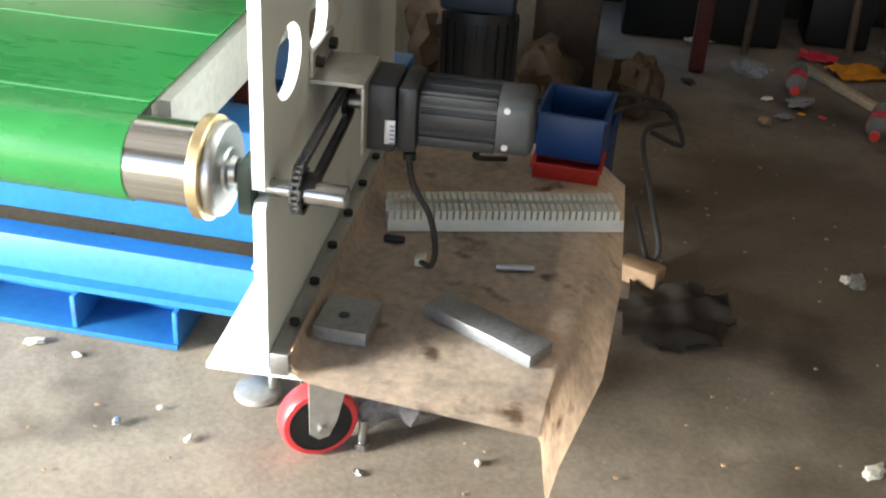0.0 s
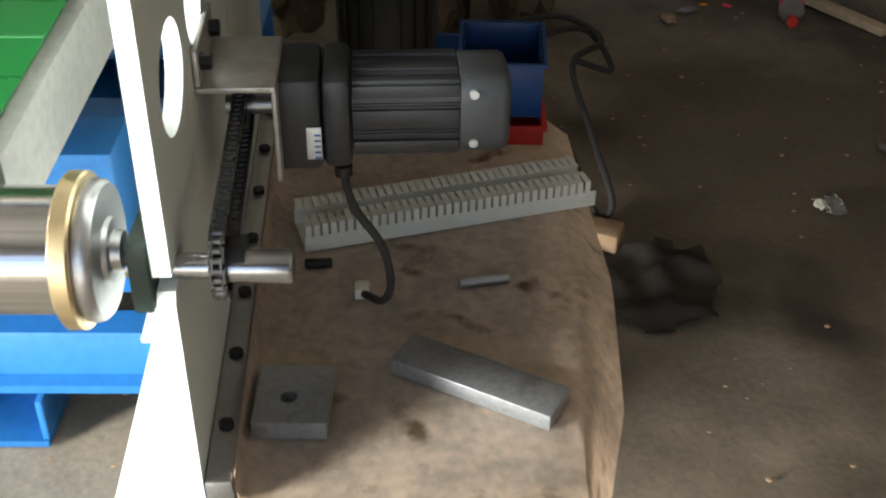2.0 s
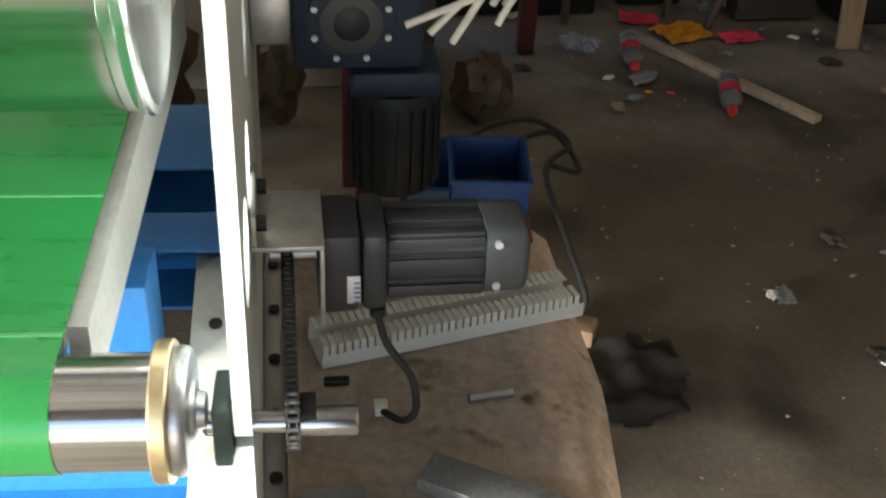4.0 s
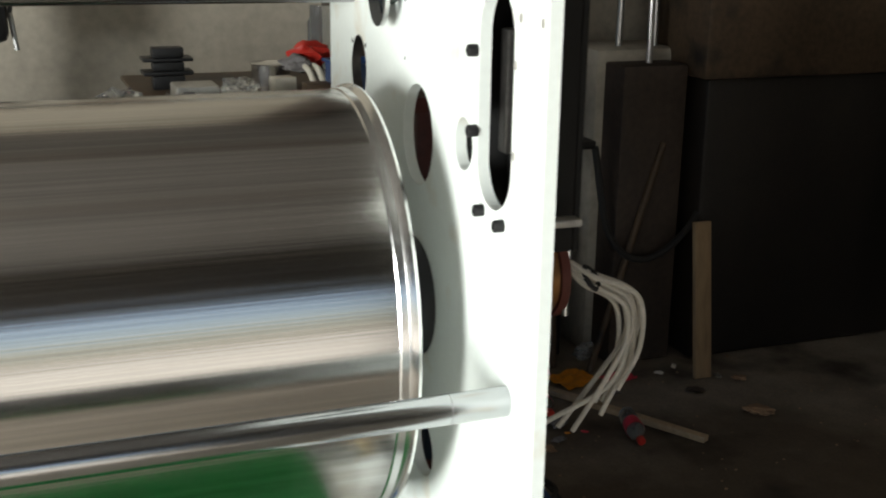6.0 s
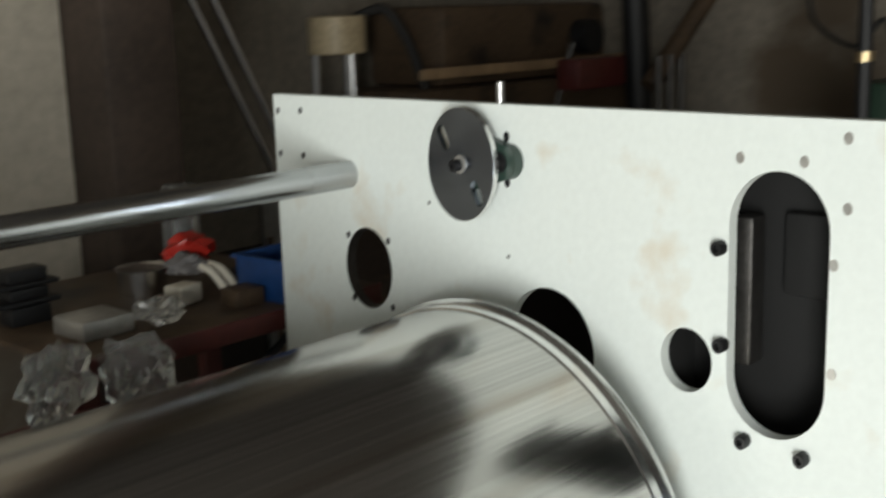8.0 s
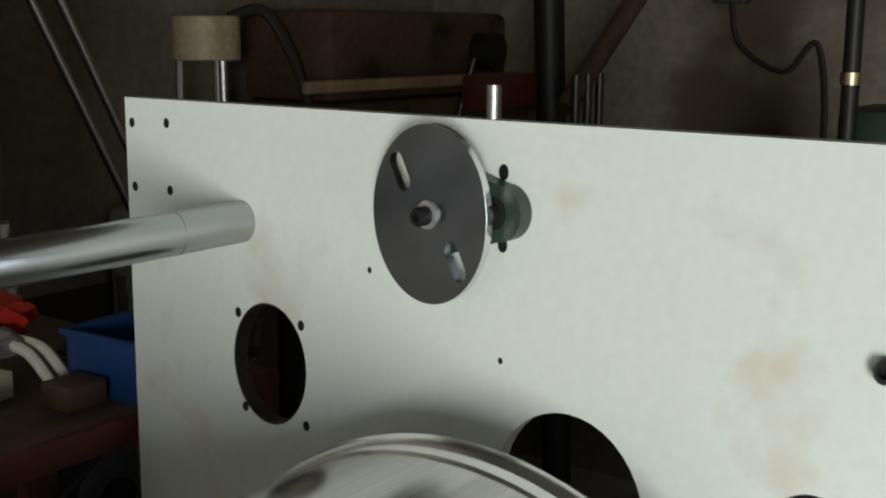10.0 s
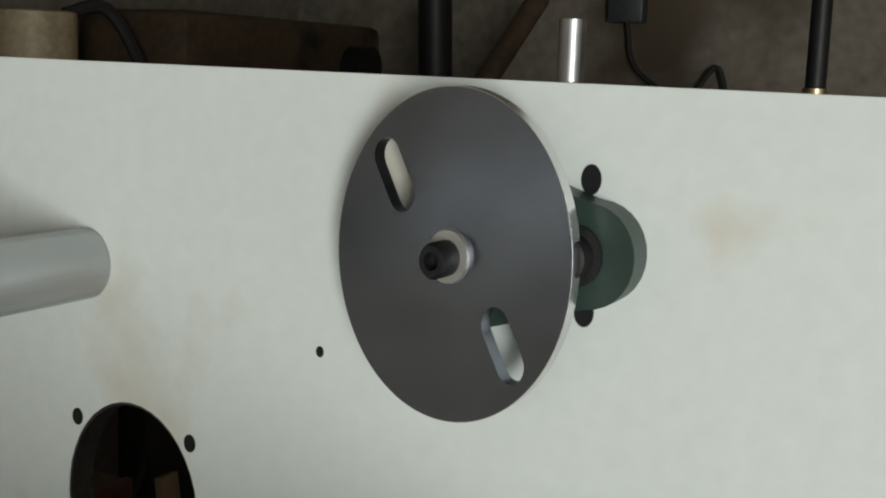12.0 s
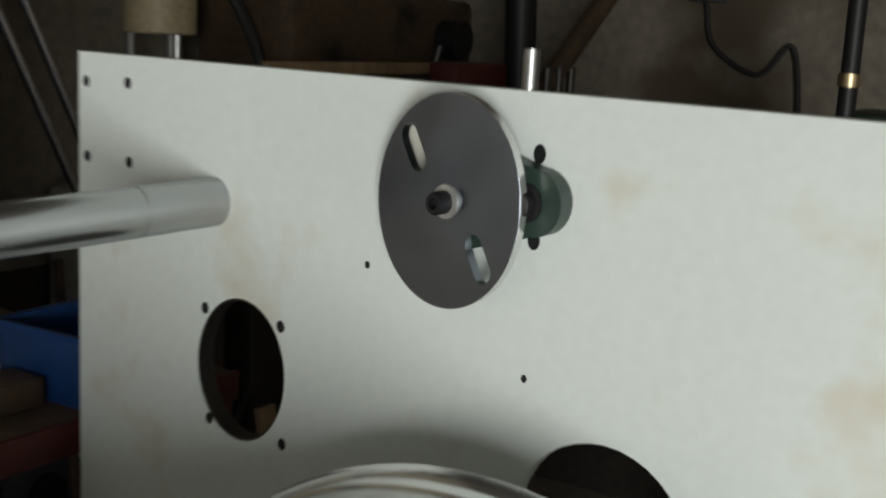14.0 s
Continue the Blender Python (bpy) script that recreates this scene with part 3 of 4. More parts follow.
def sprocket(x, y, z, r, teeth, m):
    bm = bmesh.new()
    ring = []
    for k in range(teeth * 4):
        a = 2 * math.pi * k / (teeth * 4)
        ring.append((y + (r if k % 4 < 2 else r * 0.86) * math.cos(a), z + (r if k % 4 < 2 else r * 0.86) * math.sin(a)))
    return sheet_x(ring, [ellipse(y, z, 0.009, 0.009, 16)], x, x + 0.008)


drive = thing("chain_drive", (0.06, 0.18, 0.55), "black roller chain between two small sprockets", "chain drive")
part("sprocket", sprocket(0.058, 0.037, 0.574, 0.036, 15, BLACK), BLACK, drive)
part("sprocket", sprocket(0.058, yc, zc, 0.032, 13, BLACK), BLACK, drive)
part("sprocket_boss", rod((0.066, 0.037, 0.574), (0.088, 0.037, 0.574), 0.024, 20), BLACK, drive)
p1, p2 = Vector((0.062, 0.037, 0.574)), Vector((0.062, yc, zc))
loop = []
for s in range(13):
    a = math.radians(85 + 190 * s / 12)
    loop.append(p1 + Vector((0, 0.036 * math.cos(a), 0.036 * math.sin(a))))
for s in range(13):
    a = math.radians(-85 + 170 * s / 12)
    loop.append(p2 + Vector((0, 0.032 * math.cos(a), 0.032 * math.sin(a))))
full = []
for a, b in zip(loop, loop[1:] + loop[:1]):
    n_l = max(1, round((b - a).length / 0.0105))
    full += [a + (b - a) * k / n_l for k in range(n_l)]
lk = bmesh.new()
for i, (a, b) in enumerate(zip(full, full[1:] + full[:1])):
    rod((0.054, a.y, a.z), (0.070, a.y, a.z), 0.0042, 8, bm=lk)
    for x in ((0.0545, 0.0565), (0.0675, 0.0695)) if i % 2 else ((0.0568, 0.0585), (0.0655, 0.0672)):
        d = (b - a)
        ang = math.atan2(d.z, d.y)
        t = bmesh.new()
        box(x[0], x[1], -0.003, d.length + 0.003, -0.0042, 0.0042, 0, t)
        turned(t, Matrix.Translation((0, a.y, a.z)) @ Matrix.Rotation(ang, 4, "X"))
        tm = bpy.data.meshes.new("tmp")
        t.to_mesh(tm)
        t.free()
        lk.from_mesh(tm)
        bpy.data.meshes.remove(tm)
part("chain", lk, OILY, drive, "oily steel roller chain")

# ---- front roller and belt ----
RY, RZ = 0.037, 0.590
roller = thing("front_roller", (-0.8, RY, RZ), "bright steel conveyor roller with a brass end ring", "roller")
part("drum", lathe_x([(-1.75, 0.064), (-0.084, 0.064)], RY, RZ, 1, 1, 64), CHROME, roller)
part("end_ring", lathe_x([(-0.0835, 0.066), (-0.082, 0.0765), (-0.080, 0.0785), (-0.065, 0.0785), (-0.063, 0.076), (-0.0625, 0.067)], RY, RZ, 1, 1, 56), BRASS, roller, "brass end ring")
part("end_face", lathe_x([(-0.0623, 0.070), (-0.056, 0.0715), (-0.049, 0.070), (-0.045, 0.066), (-0.0445, 0.034), (-0.040, 0.032), (-0.039, 0.022), (-0.030, 0.020), (-0.029, 0.014)], RY, RZ, 1, 1, 48), STEEL, roller)
part("shaft", lathe_x([(-0.03, 0.013), (0.066, 0.013), (0.067, 0.0175), (0.131, 0.0175), (0.134, 0.0155)], RY, 0.5715, 1, 1, 28), BAR, roller, "plain steel shaft end")
part("bearing_block", box(-0.022, -0.001, RY - 0.032, RY + 0.04, 0.535, 0.615, 0.004), GREEN, roller, "green bearing block")

bt = thing("conveyor_belt", (-0.9, 0.5, 0.65), "glossy green conveyor belt with pale cross seams", "conveyor belt")
BX0, BX1 = -1.72, -0.182
top, bot = [], []
R2 = 0.0665
pts = []
for s in range(17):
    a = math.radians(250 - 155 * s / 16)
    pts.append((RY - 0.0 + R2 * math.cos(a), RZ + R2 * math.sin(a)))
for s in range(1, 13):
    t = s / 12
    pts.append((RY - 0.004 + t * 1.05, RZ + R2 + 0.045 * t))
outer = [(y, z) for y, z in pts]
inner = [(y + 0.0, z - 0.003) if i > 12 else (RY + (y - RY) * 0.955, RZ + (z - RZ) * 0.955) for i, (y, z) in enumerate(pts)]
part("belt_skin", strip_x(outer + inner[::-1], BX0, BX1), BELT, bt, sharp=50)
for y in (0.085, 0.36, 0.62):
    z = RZ + R2 + 0.045 * (y - RY) / 1.05
    part("cross_seam", turned(box(BX0, BX1 + 0.0, y - 0.003, y + 0.003, z - 0.001, z + 0.0012), Matrix.Identity(4)), SEAM, bt)
bed = thing("belt_bed", (-0.9, 0.5, 0.6), "galvanised steel slider bed under the belt", "slider bed")
part("bed_plate", strip_x([(0.09, 0.630), (1.07, 0.674), (1.07, 0.696), (0.09, 0.650)], -1.72, -0.184), ZINC, bed)
part("bed_side", strip_x([(0.105, 0.560), (1.07, 0.585), (1.07, 0.6985), (0.105, 0.654)], -0.1835, -0.160), ZINC, bed)

# ---- large chrome drum ----
DY, DZ, DRY, DRZ = 0.517, 1.109, 0.318, 0.362
drum = thing("heated_drum", (-0.9, DY, DZ), "large polished chrome drum with a raised end rim", "drum")
part("shell", lathe_x([(-1.78, 0.97), (-1.775, 1.0), (-0.125, 1.0)], DY, DZ, DRY, DRZ, 160), CHROME, drum, sharp=25)
part("end_rim", lathe_x([(-0.1245, 1.0), (-0.122, 1.006), (-0.110, 1.008), (-0.104, 1.02), (-0.097, 1.024), (-0.092, 1.018), (-0.090, 0.985), (-0.094, 0.95), (-0.1, 0.90), (-0.1, 0.3)], DY, DZ, DRY, DRZ, 160), CHROME_SOFT, drum, "bright turned rim", 25)
part("journal", lathe_x([(-0.0995, 0.11), (-0.0305, 0.11), (-0.03, 0.06), (0.1, 0.06)], DY, DZ, 1, 1, 40), STEEL, drum)
for k in range(8):
    a = 2 * math.pi * k / 8
    part("rim_bolt", rod((-0.0995, DY + 0.2 * math.cos(a), DZ + 0.23 * math.sin(a)), (-0.088, DY + 0.2 * math.cos(a), DZ + 0.23 * math.sin(a)), 0.012, 6), STEEL, drum)
part("bearing_housing", lathe_x([(-0.0295, 0.086), (-0.012, 0.098), (-0.001, 0.104)], DY - 0.03, DZ + 0.01, 1, 1, 40), BLACK, side, "black bearing housing")

# tie bars between the side plates
for nm, y, z, r, lab in (("tie_bar", 0.849, 1.606, 0.0205, "thick ground steel tie bar fixed to the side plate"), ("guide_bar", 0.092, 1.083, 0.0225, "bright steel guide bar in front of the drum")):
    t = thing(nm, (-0.8, y, z), lab, "steel bar", "bars across the machine")
    part("bar", lathe_x([(-1.8, r), (-0.002, r), (-0.0005, r * 0.96)], y, z, 0.85, 1.0, 40), BAR, t)
    part("groove_ring", lathe_x([(-0.090, r * 0.985), (-0.0895, r * 1.006), (-0.0885, r * 1.006), (-0.088, r * 0.985)], y, z, 0.85, 1.0, 40), STEEL, t)

# ---- slotted disc on its bearing ----
hw = thing("slotted_disc", (-0.03, 0.604, 1.64), "dark turned steel disc with two slots on a bearing", "disc")
KY, KZ, KAY, KAZ = 0.6000, 1.6405, 0.0595, 0.0755


def slot(cy, cz, ang, ln, wd, n=10):
    ps = []
    for s in range(n + 1):
        a = -math.pi / 2 + math.pi * s / n
        ps.append((ln + wd * math.cos(a), wd * math.sin(a)))
    for s in range(n + 1):
        a = math.pi / 2 + math.pi * s / n
        ps.append((-ln + wd * math.cos(a), wd * math.sin(a)))
    return [(cy + 0.8 * (u * math.cos(ang) - v * math.sin(ang)), cz + u * math.sin(ang) + v * math.cos(ang)) for u, v in ps]


TILT = Matrix.Translation((-0.03, KY, KZ)) @ Matrix.Rotation(radians(-2), 4, "Z") @ Matrix.Translation((0.03, -KY, -KZ))
s1 = slot(0.6300, 1.675, radians(58), 0.0100, 0.0084)
s2 = slot(0.5715, 1.604, radians(58), 0.0100, 0.0084)
part("disc", turned(sheet_x(ellipse(KY, KZ, KAY, KAZ, 96), [s1, s2], -0.034, -0.0255), TILT), DISC, hw, sharp=30)
part("bright_edge", turned(lathe_x([(-0.0336, 1.0), (-0.0336, 1.006), (-0.0259, 1.006), (-0.0259, 1.0)], KY, KZ, KAY, KAZ, 96, closed=False), TILT), CHROME_SOFT, hw, "bright turned edge")
part("washer", turned(lathe_x([(-0.0342, 0.0125), (-0.0372, 0.012)], 0.5995, 1.641, 0.85, 1, 32), TILT), ZINC, hw)
part("centre_bolt", turned(lathe_x([(-0.0374, 0.0082), (-0.049, 0.0082), (-0.051, 0.007), (-0.051, 0.0042), (-0.045, 0.004)], 0.5995, 1.6405, 0.85, 1, 24), TILT), BLACK, hw)
part("spindle", rod((-0.0225, KY - 0.01, KZ), (0.0, KY - 0.02, KZ), 0.016, 24), STEEL, hw)
bro = []
for s in range(15):
    a = -math.pi / 2 + math.pi * s / 14
    bro.append((0.541 - 0.0215 * math.cos(a), 1.645 + 0.0235 * math.sin(a)))
bro += [(0.610, 1.690), (0.610, 1.600)]
part("bearing_flange", sheet_x(bro, [], -0.018, -0.0005), GREEN, hw, "green cast bearing flange")
part("flange_bolt", lathe_x([(-0.0185, 0.0135), (-0.0205, 0.0135), (-0.0207, 0.0095), (-0.032, 0.0095), (-0.033, 0.008)], 0.545, 1.645, 0.85, 1, 24), BLACK, hw)
for z in (1.677, 1.6165):
    part("adjusting_slot", lathe_x([(-0.0009, 0.0065), (-0.0004, 0.007)], 0.5475, z, 0.7, 1, 16), BLACK, hw)

# ---- slip ring and cables on the drum shaft ----
sr = thing("slip_ring", (0.19, DY, 1.13), "brown slip ring with four copper bands on the drum shaft", "slip ring")
part("core", lathe_x([(TH + 0.003, 0.06), (0.1, 0.06), (0.101, 0.078), (0.275, 0.078), (0.277, 0.07)], DY, 1.128, 1, 1, 48), OXIDE, sr)
for x in (0.118, 0.155, 0.195, 0.238):
    part("copper_band", lathe_x([(x, 0.0782), (x + 0.001, 0.0800), (x + 0.015, 0.0800), (x + 0.016, 0.0782)], DY, 1.128, 1, 1, 48, closed=False), COPPER, sr, "copper band")
    part("flange_ring", lathe_x([(x + 0.0165, 0.0785), (x + 0.017, 0.085), (x + 0.034, 0.085), (x + 0.0345, 0.0785)], DY, 1.128, 1, 1, 48, closed=False), OXIDE, sr)
    part("brush_holder", box(x + 0.002, x + 0.018, DY - 0.03, DY + 0.0, 1.21, 1.255, 0.003), STEEL, sr)
part("stay_rod", rod((0.275, DY - 0.06, 1.06), (0.285, DY - 0.05, 1.36), 0.007, 12), BAR, sr)
rn = random.Random(4)
cab = thing("cable_bundle", (0.33, 0.42, 0.95), "bundle of white sleeved cables hanging from the slip ring", "cables")
for i in range(11):
    o = Vector((rn.uniform(-0.012, 0.012), rn.uniform(-0.02, 0.02), rn.uniform(-0.012, 0.012)))
    reach = rn.uniform(0.75, 1.15)
    drop = rn.uniform(0.55, 1.1)
    q = [Vector((0.27, 0.47, 1.165)), Vector((0.302, 0.43, 1.134)) + o, Vector((0.31 + 0.075 * reach, 0.42, 1.09)) + o, Vector((0.31 + 0.082 * reach, 0.415, 1.09 - 0.11 * drop)) + o,
         Vector((0.30 + 0.05 * reach, 0.415, 1.06 - 0.17 * drop)) + 1.4 * o]
    if i < 3:
        q.append(Vector((0.28 - 0.03 * i, 0.415, 0.85 + 0.012 * i)))
    part("cable", pipe(q, 0.0048), CABLE_WHITE, cab)
part("cable_tie", pipe([(0.290, 0.418, 1.140), (0.306, 0.405, 1.122), (0.322, 0.43, 1.133), (0.306, 0.448, 1.15), (0.290, 0.418, 1.140)], 0.005, 6), RUBBER, cab)

# ---- worm gearbox with its motor ----
wg = thing("worm_gearbox", (0.17, 0.8, 0.75), "navy worm gearbox with black motor hanging below it", "gearbox")
GX, GZ, GY = 0.166, 0.786, 0.65
part("housing", box(GX - 0.085, GX + 0.110, GY, GY + 0.13, GZ - 0.080, GZ + 0.10, 0.012), NAVY, wg)
fl_ = turned(lathe_x([(0, 0.066), (-0.008, 0.066), (-0.010, 0.06)], 0, 0, 1, 1, 40), pose(GX, GY, GZ, 0, 0, 90))
part("output_flange", fl_, NAVY, wg)
part("hub_ring", turned(lathe_x([(-0.0102, 0.046), (-0.014, 0.046), (-0.015, 0.036)], 0, 0, 1, 1, 40), pose(GX, GY, GZ, 0, 0, 90)), MOTOR, wg)
part("bore", turned(lathe_x([(-0.0152, 0.026), (-0.0158, 0.025)], 0, 0, 1, 1, 32), pose(GX, GY, GZ, 0, 0, 90)), BLACK, wg)
for k in range(8):
    a = 2 * math.pi * (k + 0.5) / 8
    x, z = GX + 0.058 * math.cos(a), GZ + 0.058 * math.sin(a)
    part("flange_screw", rod((x, GY - 0.009, z), (x, GY - 0.015, z), 0.005, 6), ZINC, wg)
part("inspection_cover", turned(lathe_x([(0, 0.032), (0.008, 0.032), (0.011, 0.026)], 0, 0, 1.0, 1.0, 30), pose(GX + 0.055, GY + 0.065, GZ + 0.10, 0, -90, 0)), ZINC, wg, "bare metal inspection cover")
part("motor_flange", box(GX - 0.002, GX + 0.140, GY - 0.008, GY + 0.125, GZ - 0.125, GZ - 0.081, 0.012), NAVY, wg)
mot = turned(lathe_x([(0, 0.066), (0.02, 0.070), (0.15, 0.070), (0.172, 0.066), (0.185, 0.045)], 0, 0, 1, 1, 48), pose(GX + 0.072, GY + 0.06, GZ - 0.126, 0, 90, 0))
part("hanging_motor", mot, BLACK, wg, "black motor body")
for k in range(20):
    a = 2 * math.pi * k / 20
    f = box(-0.0018, 0.0018, 0.068, 0.075, -0.165, -0.02, 0)
    part("cooling_fin", turned(f, Matrix.Translation((GX + 0.072, GY + 0.06, GZ - 0.126)) @ Matrix.Rotation(a, 4, "Z")), BLACK, wg)
part("support_stud", box(TH + 0.001, GX - 0.086, GY + 0.03, GY + 0.1, GZ - 0.05, GZ + 0.05, 0.004), STEEL, wg)
part("motor_lead", pipe([(0.25, 0.72, 0.48), (0.27, 0.72, 0.38), (0.24, 0.78, 0.31), (0.3, 0.86, 0.275)], 0.006), RUBBER, wg)

# ---- blue frame below the belt ----
def channel(name, y0, y1, z0, z1, x0, x1, lip, lab, open_front=True):
    t = thing(name, ((x0 + x1) / 2, (y0 + y1) / 2, z0), lab, "steel beam", "blue frame beams")
    k = 0.008
    if open_front:
        part("web", box(x0, x1, y1 - k, y1, z0 + k, z1 - k, 0.002), BLUE, t)
        part("top_flange", box(x0, x1, y0, y1, z1 - k, z1, 0.003), BLUE, t)
        part("bottom_flange", box(x0, x1, y0, y1, z0, z0 + k, 0.003), BLUE, t)
    else:
        part("box_section", box(x0, x1, y0, y1, z0, z1, 0.006), BLUE, t)
    return t


fb = thing("blue_beam", (-1.0, 0.44, 0.086), "blue-painted beam with a sloped lower lip along the machine front", "steel beam", "blue frame beams")
part("beam_section", strip_x([(0.420, 0.180), (0.474, 0.180), (0.474, 0.086), (0.395, 0.086), (0.395, 0.100), (0.416, 0.106), (0.418, 0.177)], -1.9, -0.12), BLUE, fb)
channel("blue_beam", 0.485, 0.60, 0.203, 0.44, -1.9, -0.17, 0.0, "tall blue-painted box-section beam under the belt", False)
channel("blue_beam", 0.80, 0.93, 0.17, 0.30, -1.9, -0.03, 0.0, "blue-painted channel beam behind the belt frame", True)
channel("blue_beam", 1.08, 1.36, 0.17, 0.31, -1.9, -0.06, 0.0, "wide blue-painted channel beam at the back", True)
skid = thing("blue_skid", (-0.9, 0.45, 0), "blue-painted skid with upright webs on the floor", "skid")
part("skid_rail", box(-1.9, -0.30, 0.37, 0.50, 0.0, 0.012, 0.002), BLUE, skid)
part("skid_back", box(-1.9, -0.30, 0.49, 0.50, 0.0125, 0.0855, 0.002), BLUE, skid)
for x in (-0.305, -0.52, -0.86, -1.2, -1.55):
    part("upright_web", box(x - 0.005, x + 0.005, 0.375, 0.489, 0.0125, 0.0855, 0.001), BLUE, skid)
post = thing("bed_post", (-0.6, 0.54, 0.44), "blue-painted post carrying the belt bed", "post")
part("post", box(-0.66, -0.58, 0.50, 0.58, 0.4405, 0.652, 0.004), BLUE, post)
SKEW = Matrix.Translation((-0.09, RY, 0)) @ Matrix.Rotation(radians(-3), 4, "Z") @ Matrix.Translation((0.09, -RY, 0))
for ob in [roller, bt, bed, skid, post] + [o for o in scene.objects if o.parent is None and o.name.startswith("blue_beam")]:
    ob.matrix_basis = SKEW @ ob.matrix_basis
inner = thing("inner_angle", (-0.03, 0.6, 0.259), "dirty white angle bracket inside the side plate", "bracket")
part("angle_foot", box(-0.10, -0.002, 0.30, 0.98, 0.259, 0.268, 0.002), WHITE_OLD, inner)
part("angle_wall", box(-0.012, -0.0015, 0.30, 0.98, 0.2685, 0.42, 0.002), WHITE_OLD, inner)
for y in (0.36, 0.62, 0.9):
    part("foot_bolt", rod((-0.06, y, 0.268), (-0.06, y, 0.277), 0.011, 6), BLACK, inner)

# ---- plastic bins on the tray ----
def bin_box(x, y, z, w, d, h, m, lab, rot=0):
    t = thing("storage_bin", (x, y, z), lab, "storage bin", "bins behind the motor")
    M = Matrix.Translation((x, y, z)) @ Matrix.Rotation(radians(rot), 4, "Z")
    part("bin_floor", turned(box(-w / 2, w / 2, -d / 2, d / 2, 0, 0.004), M), m, t)
    k = 0.004
    for nm, b in (("bin_wall", (-w / 2, w / 2, -d / 2, -d / 2 + k)), ("bin_wall", (-w / 2, w / 2, d / 2 - k, d / 2)), ("bin_wall", (-w / 2, -w / 2 + k, -d / 2 + k, d / 2 - k)), ("bin_wall", (w / 2 - k, w / 2, -d / 2 + k, d / 2 - k))):
        part(nm, turned(box(*b, 0.0041, h, 0.001), M), m, t)
    part("bin_rim", turned(sheet_x([(-w / 2 - 0.006, -d / 2 - 0.006), (w / 2 + 0.006, -d / 2 - 0.006), (w / 2 + 0.006, d / 2 + 0.006), (-w / 2 - 0.006, d / 2 + 0.006)],
         [[(-w / 2 + 0.003, -d / 2 + 0.003), (w / 2 - 0.003, -d / 2 + 0.003), (w / 2 - 0.003, d / 2 - 0.003), (-w / 2 + 0.003, d / 2 - 0.003)]], 0, 0.006),
         M @ Matrix(((0, 1, 0, 0), (0, 0, 1, 0), (1, 0, 0, h - 0.006), (0, 0, 0, 1)))), m, t)
    return t


bin_box(0.435, 0.86, 0.262, 0.14, 0.10, 0.035, RED_PLASTIC, "shallow red plastic tray under the blue bin", -4)
bin_box(0.44, 0.93, 0.2975, 0.14, 0.17, 0.10, BIN, "blue plastic storage bin with dark parts inside", -6)
solo("scrap_parts", crumple(0.14, 0.12, 0.05, 3, at=(0.44, 0.93, 0.302)), BLACK, "dark greasy small parts inside the blue bin", "scrap")
bin_box(0.42, 1.20, 0.0, 0.22, 0.22, 0.24, BIN, "large blue plastic crate on the floor", -8)
cords = thing("power_cord", (0.58, 1.15, 0.2), "tangled black power cord hanging over the blue crate", "cable")
part("cord", pipe([(0.42, 1.2, 0.25), (0.5, 1.3, 0.27), (0.62, 1.35, 0.26), (0.68, 1.25, 0.25), (0.6, 1.12, 0.26), (0.63, 1.0, 0.16), (0.66, 0.92, 0.07), (0.64, 0.96, 0.02), (0.6, 1.06, 0.1)], 0.0065), RUBBER, cords)
part("cord", pipe([(0.46, 1.16, 0.25), (0.56, 1.22, 0.28), (0.66, 1.3, 0.25), (0.7, 1.22, 0.2), (0.62, 1.18, 0.24)], 0.0065), RUBBER, cords)

# ---- litter on the floor ----
def bottle(x, y, rot, squash, lab):
    t = thing("drink_bottle", (x, y, 0), lab, "plastic bottle", "bottles on the floor")
    M = Matrix.Translation((x, y, 0.033)) @ Matrix.Rotation(radians(rot), 4, "Z") @ Matrix.Diagonal((1, 1, squash, 1))
    part("bottle_body", turned(lathe_x([(-0.11, 0.020), (-0.105, 0.030), (-0.06, 0.032), (-0.03, 0.028), (0.02, 0.032), (0.05, 0.030), (0.08, 0.016), (0.09, 0.0125), (0.1, 0.0125)], 0, 0, 1, 1, 28), M), PET, t)
    part("bottle_label", turned(lathe_x([(-0.035, 0.0305), (-0.02, 0.0315), (0.015, 0.0335), (0.03, 0.0335)], 0, 0, 1, 1, 28, closed=False), M), PINK, t, "crimson label")
    part("cap", turned(lathe_x([(0.098, 0.0145), (0.116, 0.0145), (0.118, 0.012)], 0, 0, 1, 1, 20), M), RED_PLASTIC, t, "red cap")
    return t


bottle(1.12, 2.24, -100, 0.9, "crushed clear plastic drink bottle with a red label")
bottle(1.325, 1.93, -106, 1.0, "empty clear plastic drink bottle with a red cap")
solo("film_scrap", crumple(0.16, 0.14, 0.06, 11, at=(0.98, 2.33, 0.0), crease=0.15), FILM, "crumpled clear plastic film", "film", sharp=14)
bt2 = solo("wooden_batten", turned(box(0, 0.74, -0.018, 0.018, 0, 0.022, 0.003), Matrix.Translation((1.165, 2.44, 0)) @ Matrix.Rotation(math.atan2(-0.63, 0.37), 4, "Z")), STICK, "pale wooden batten lying on the floor", "batten")
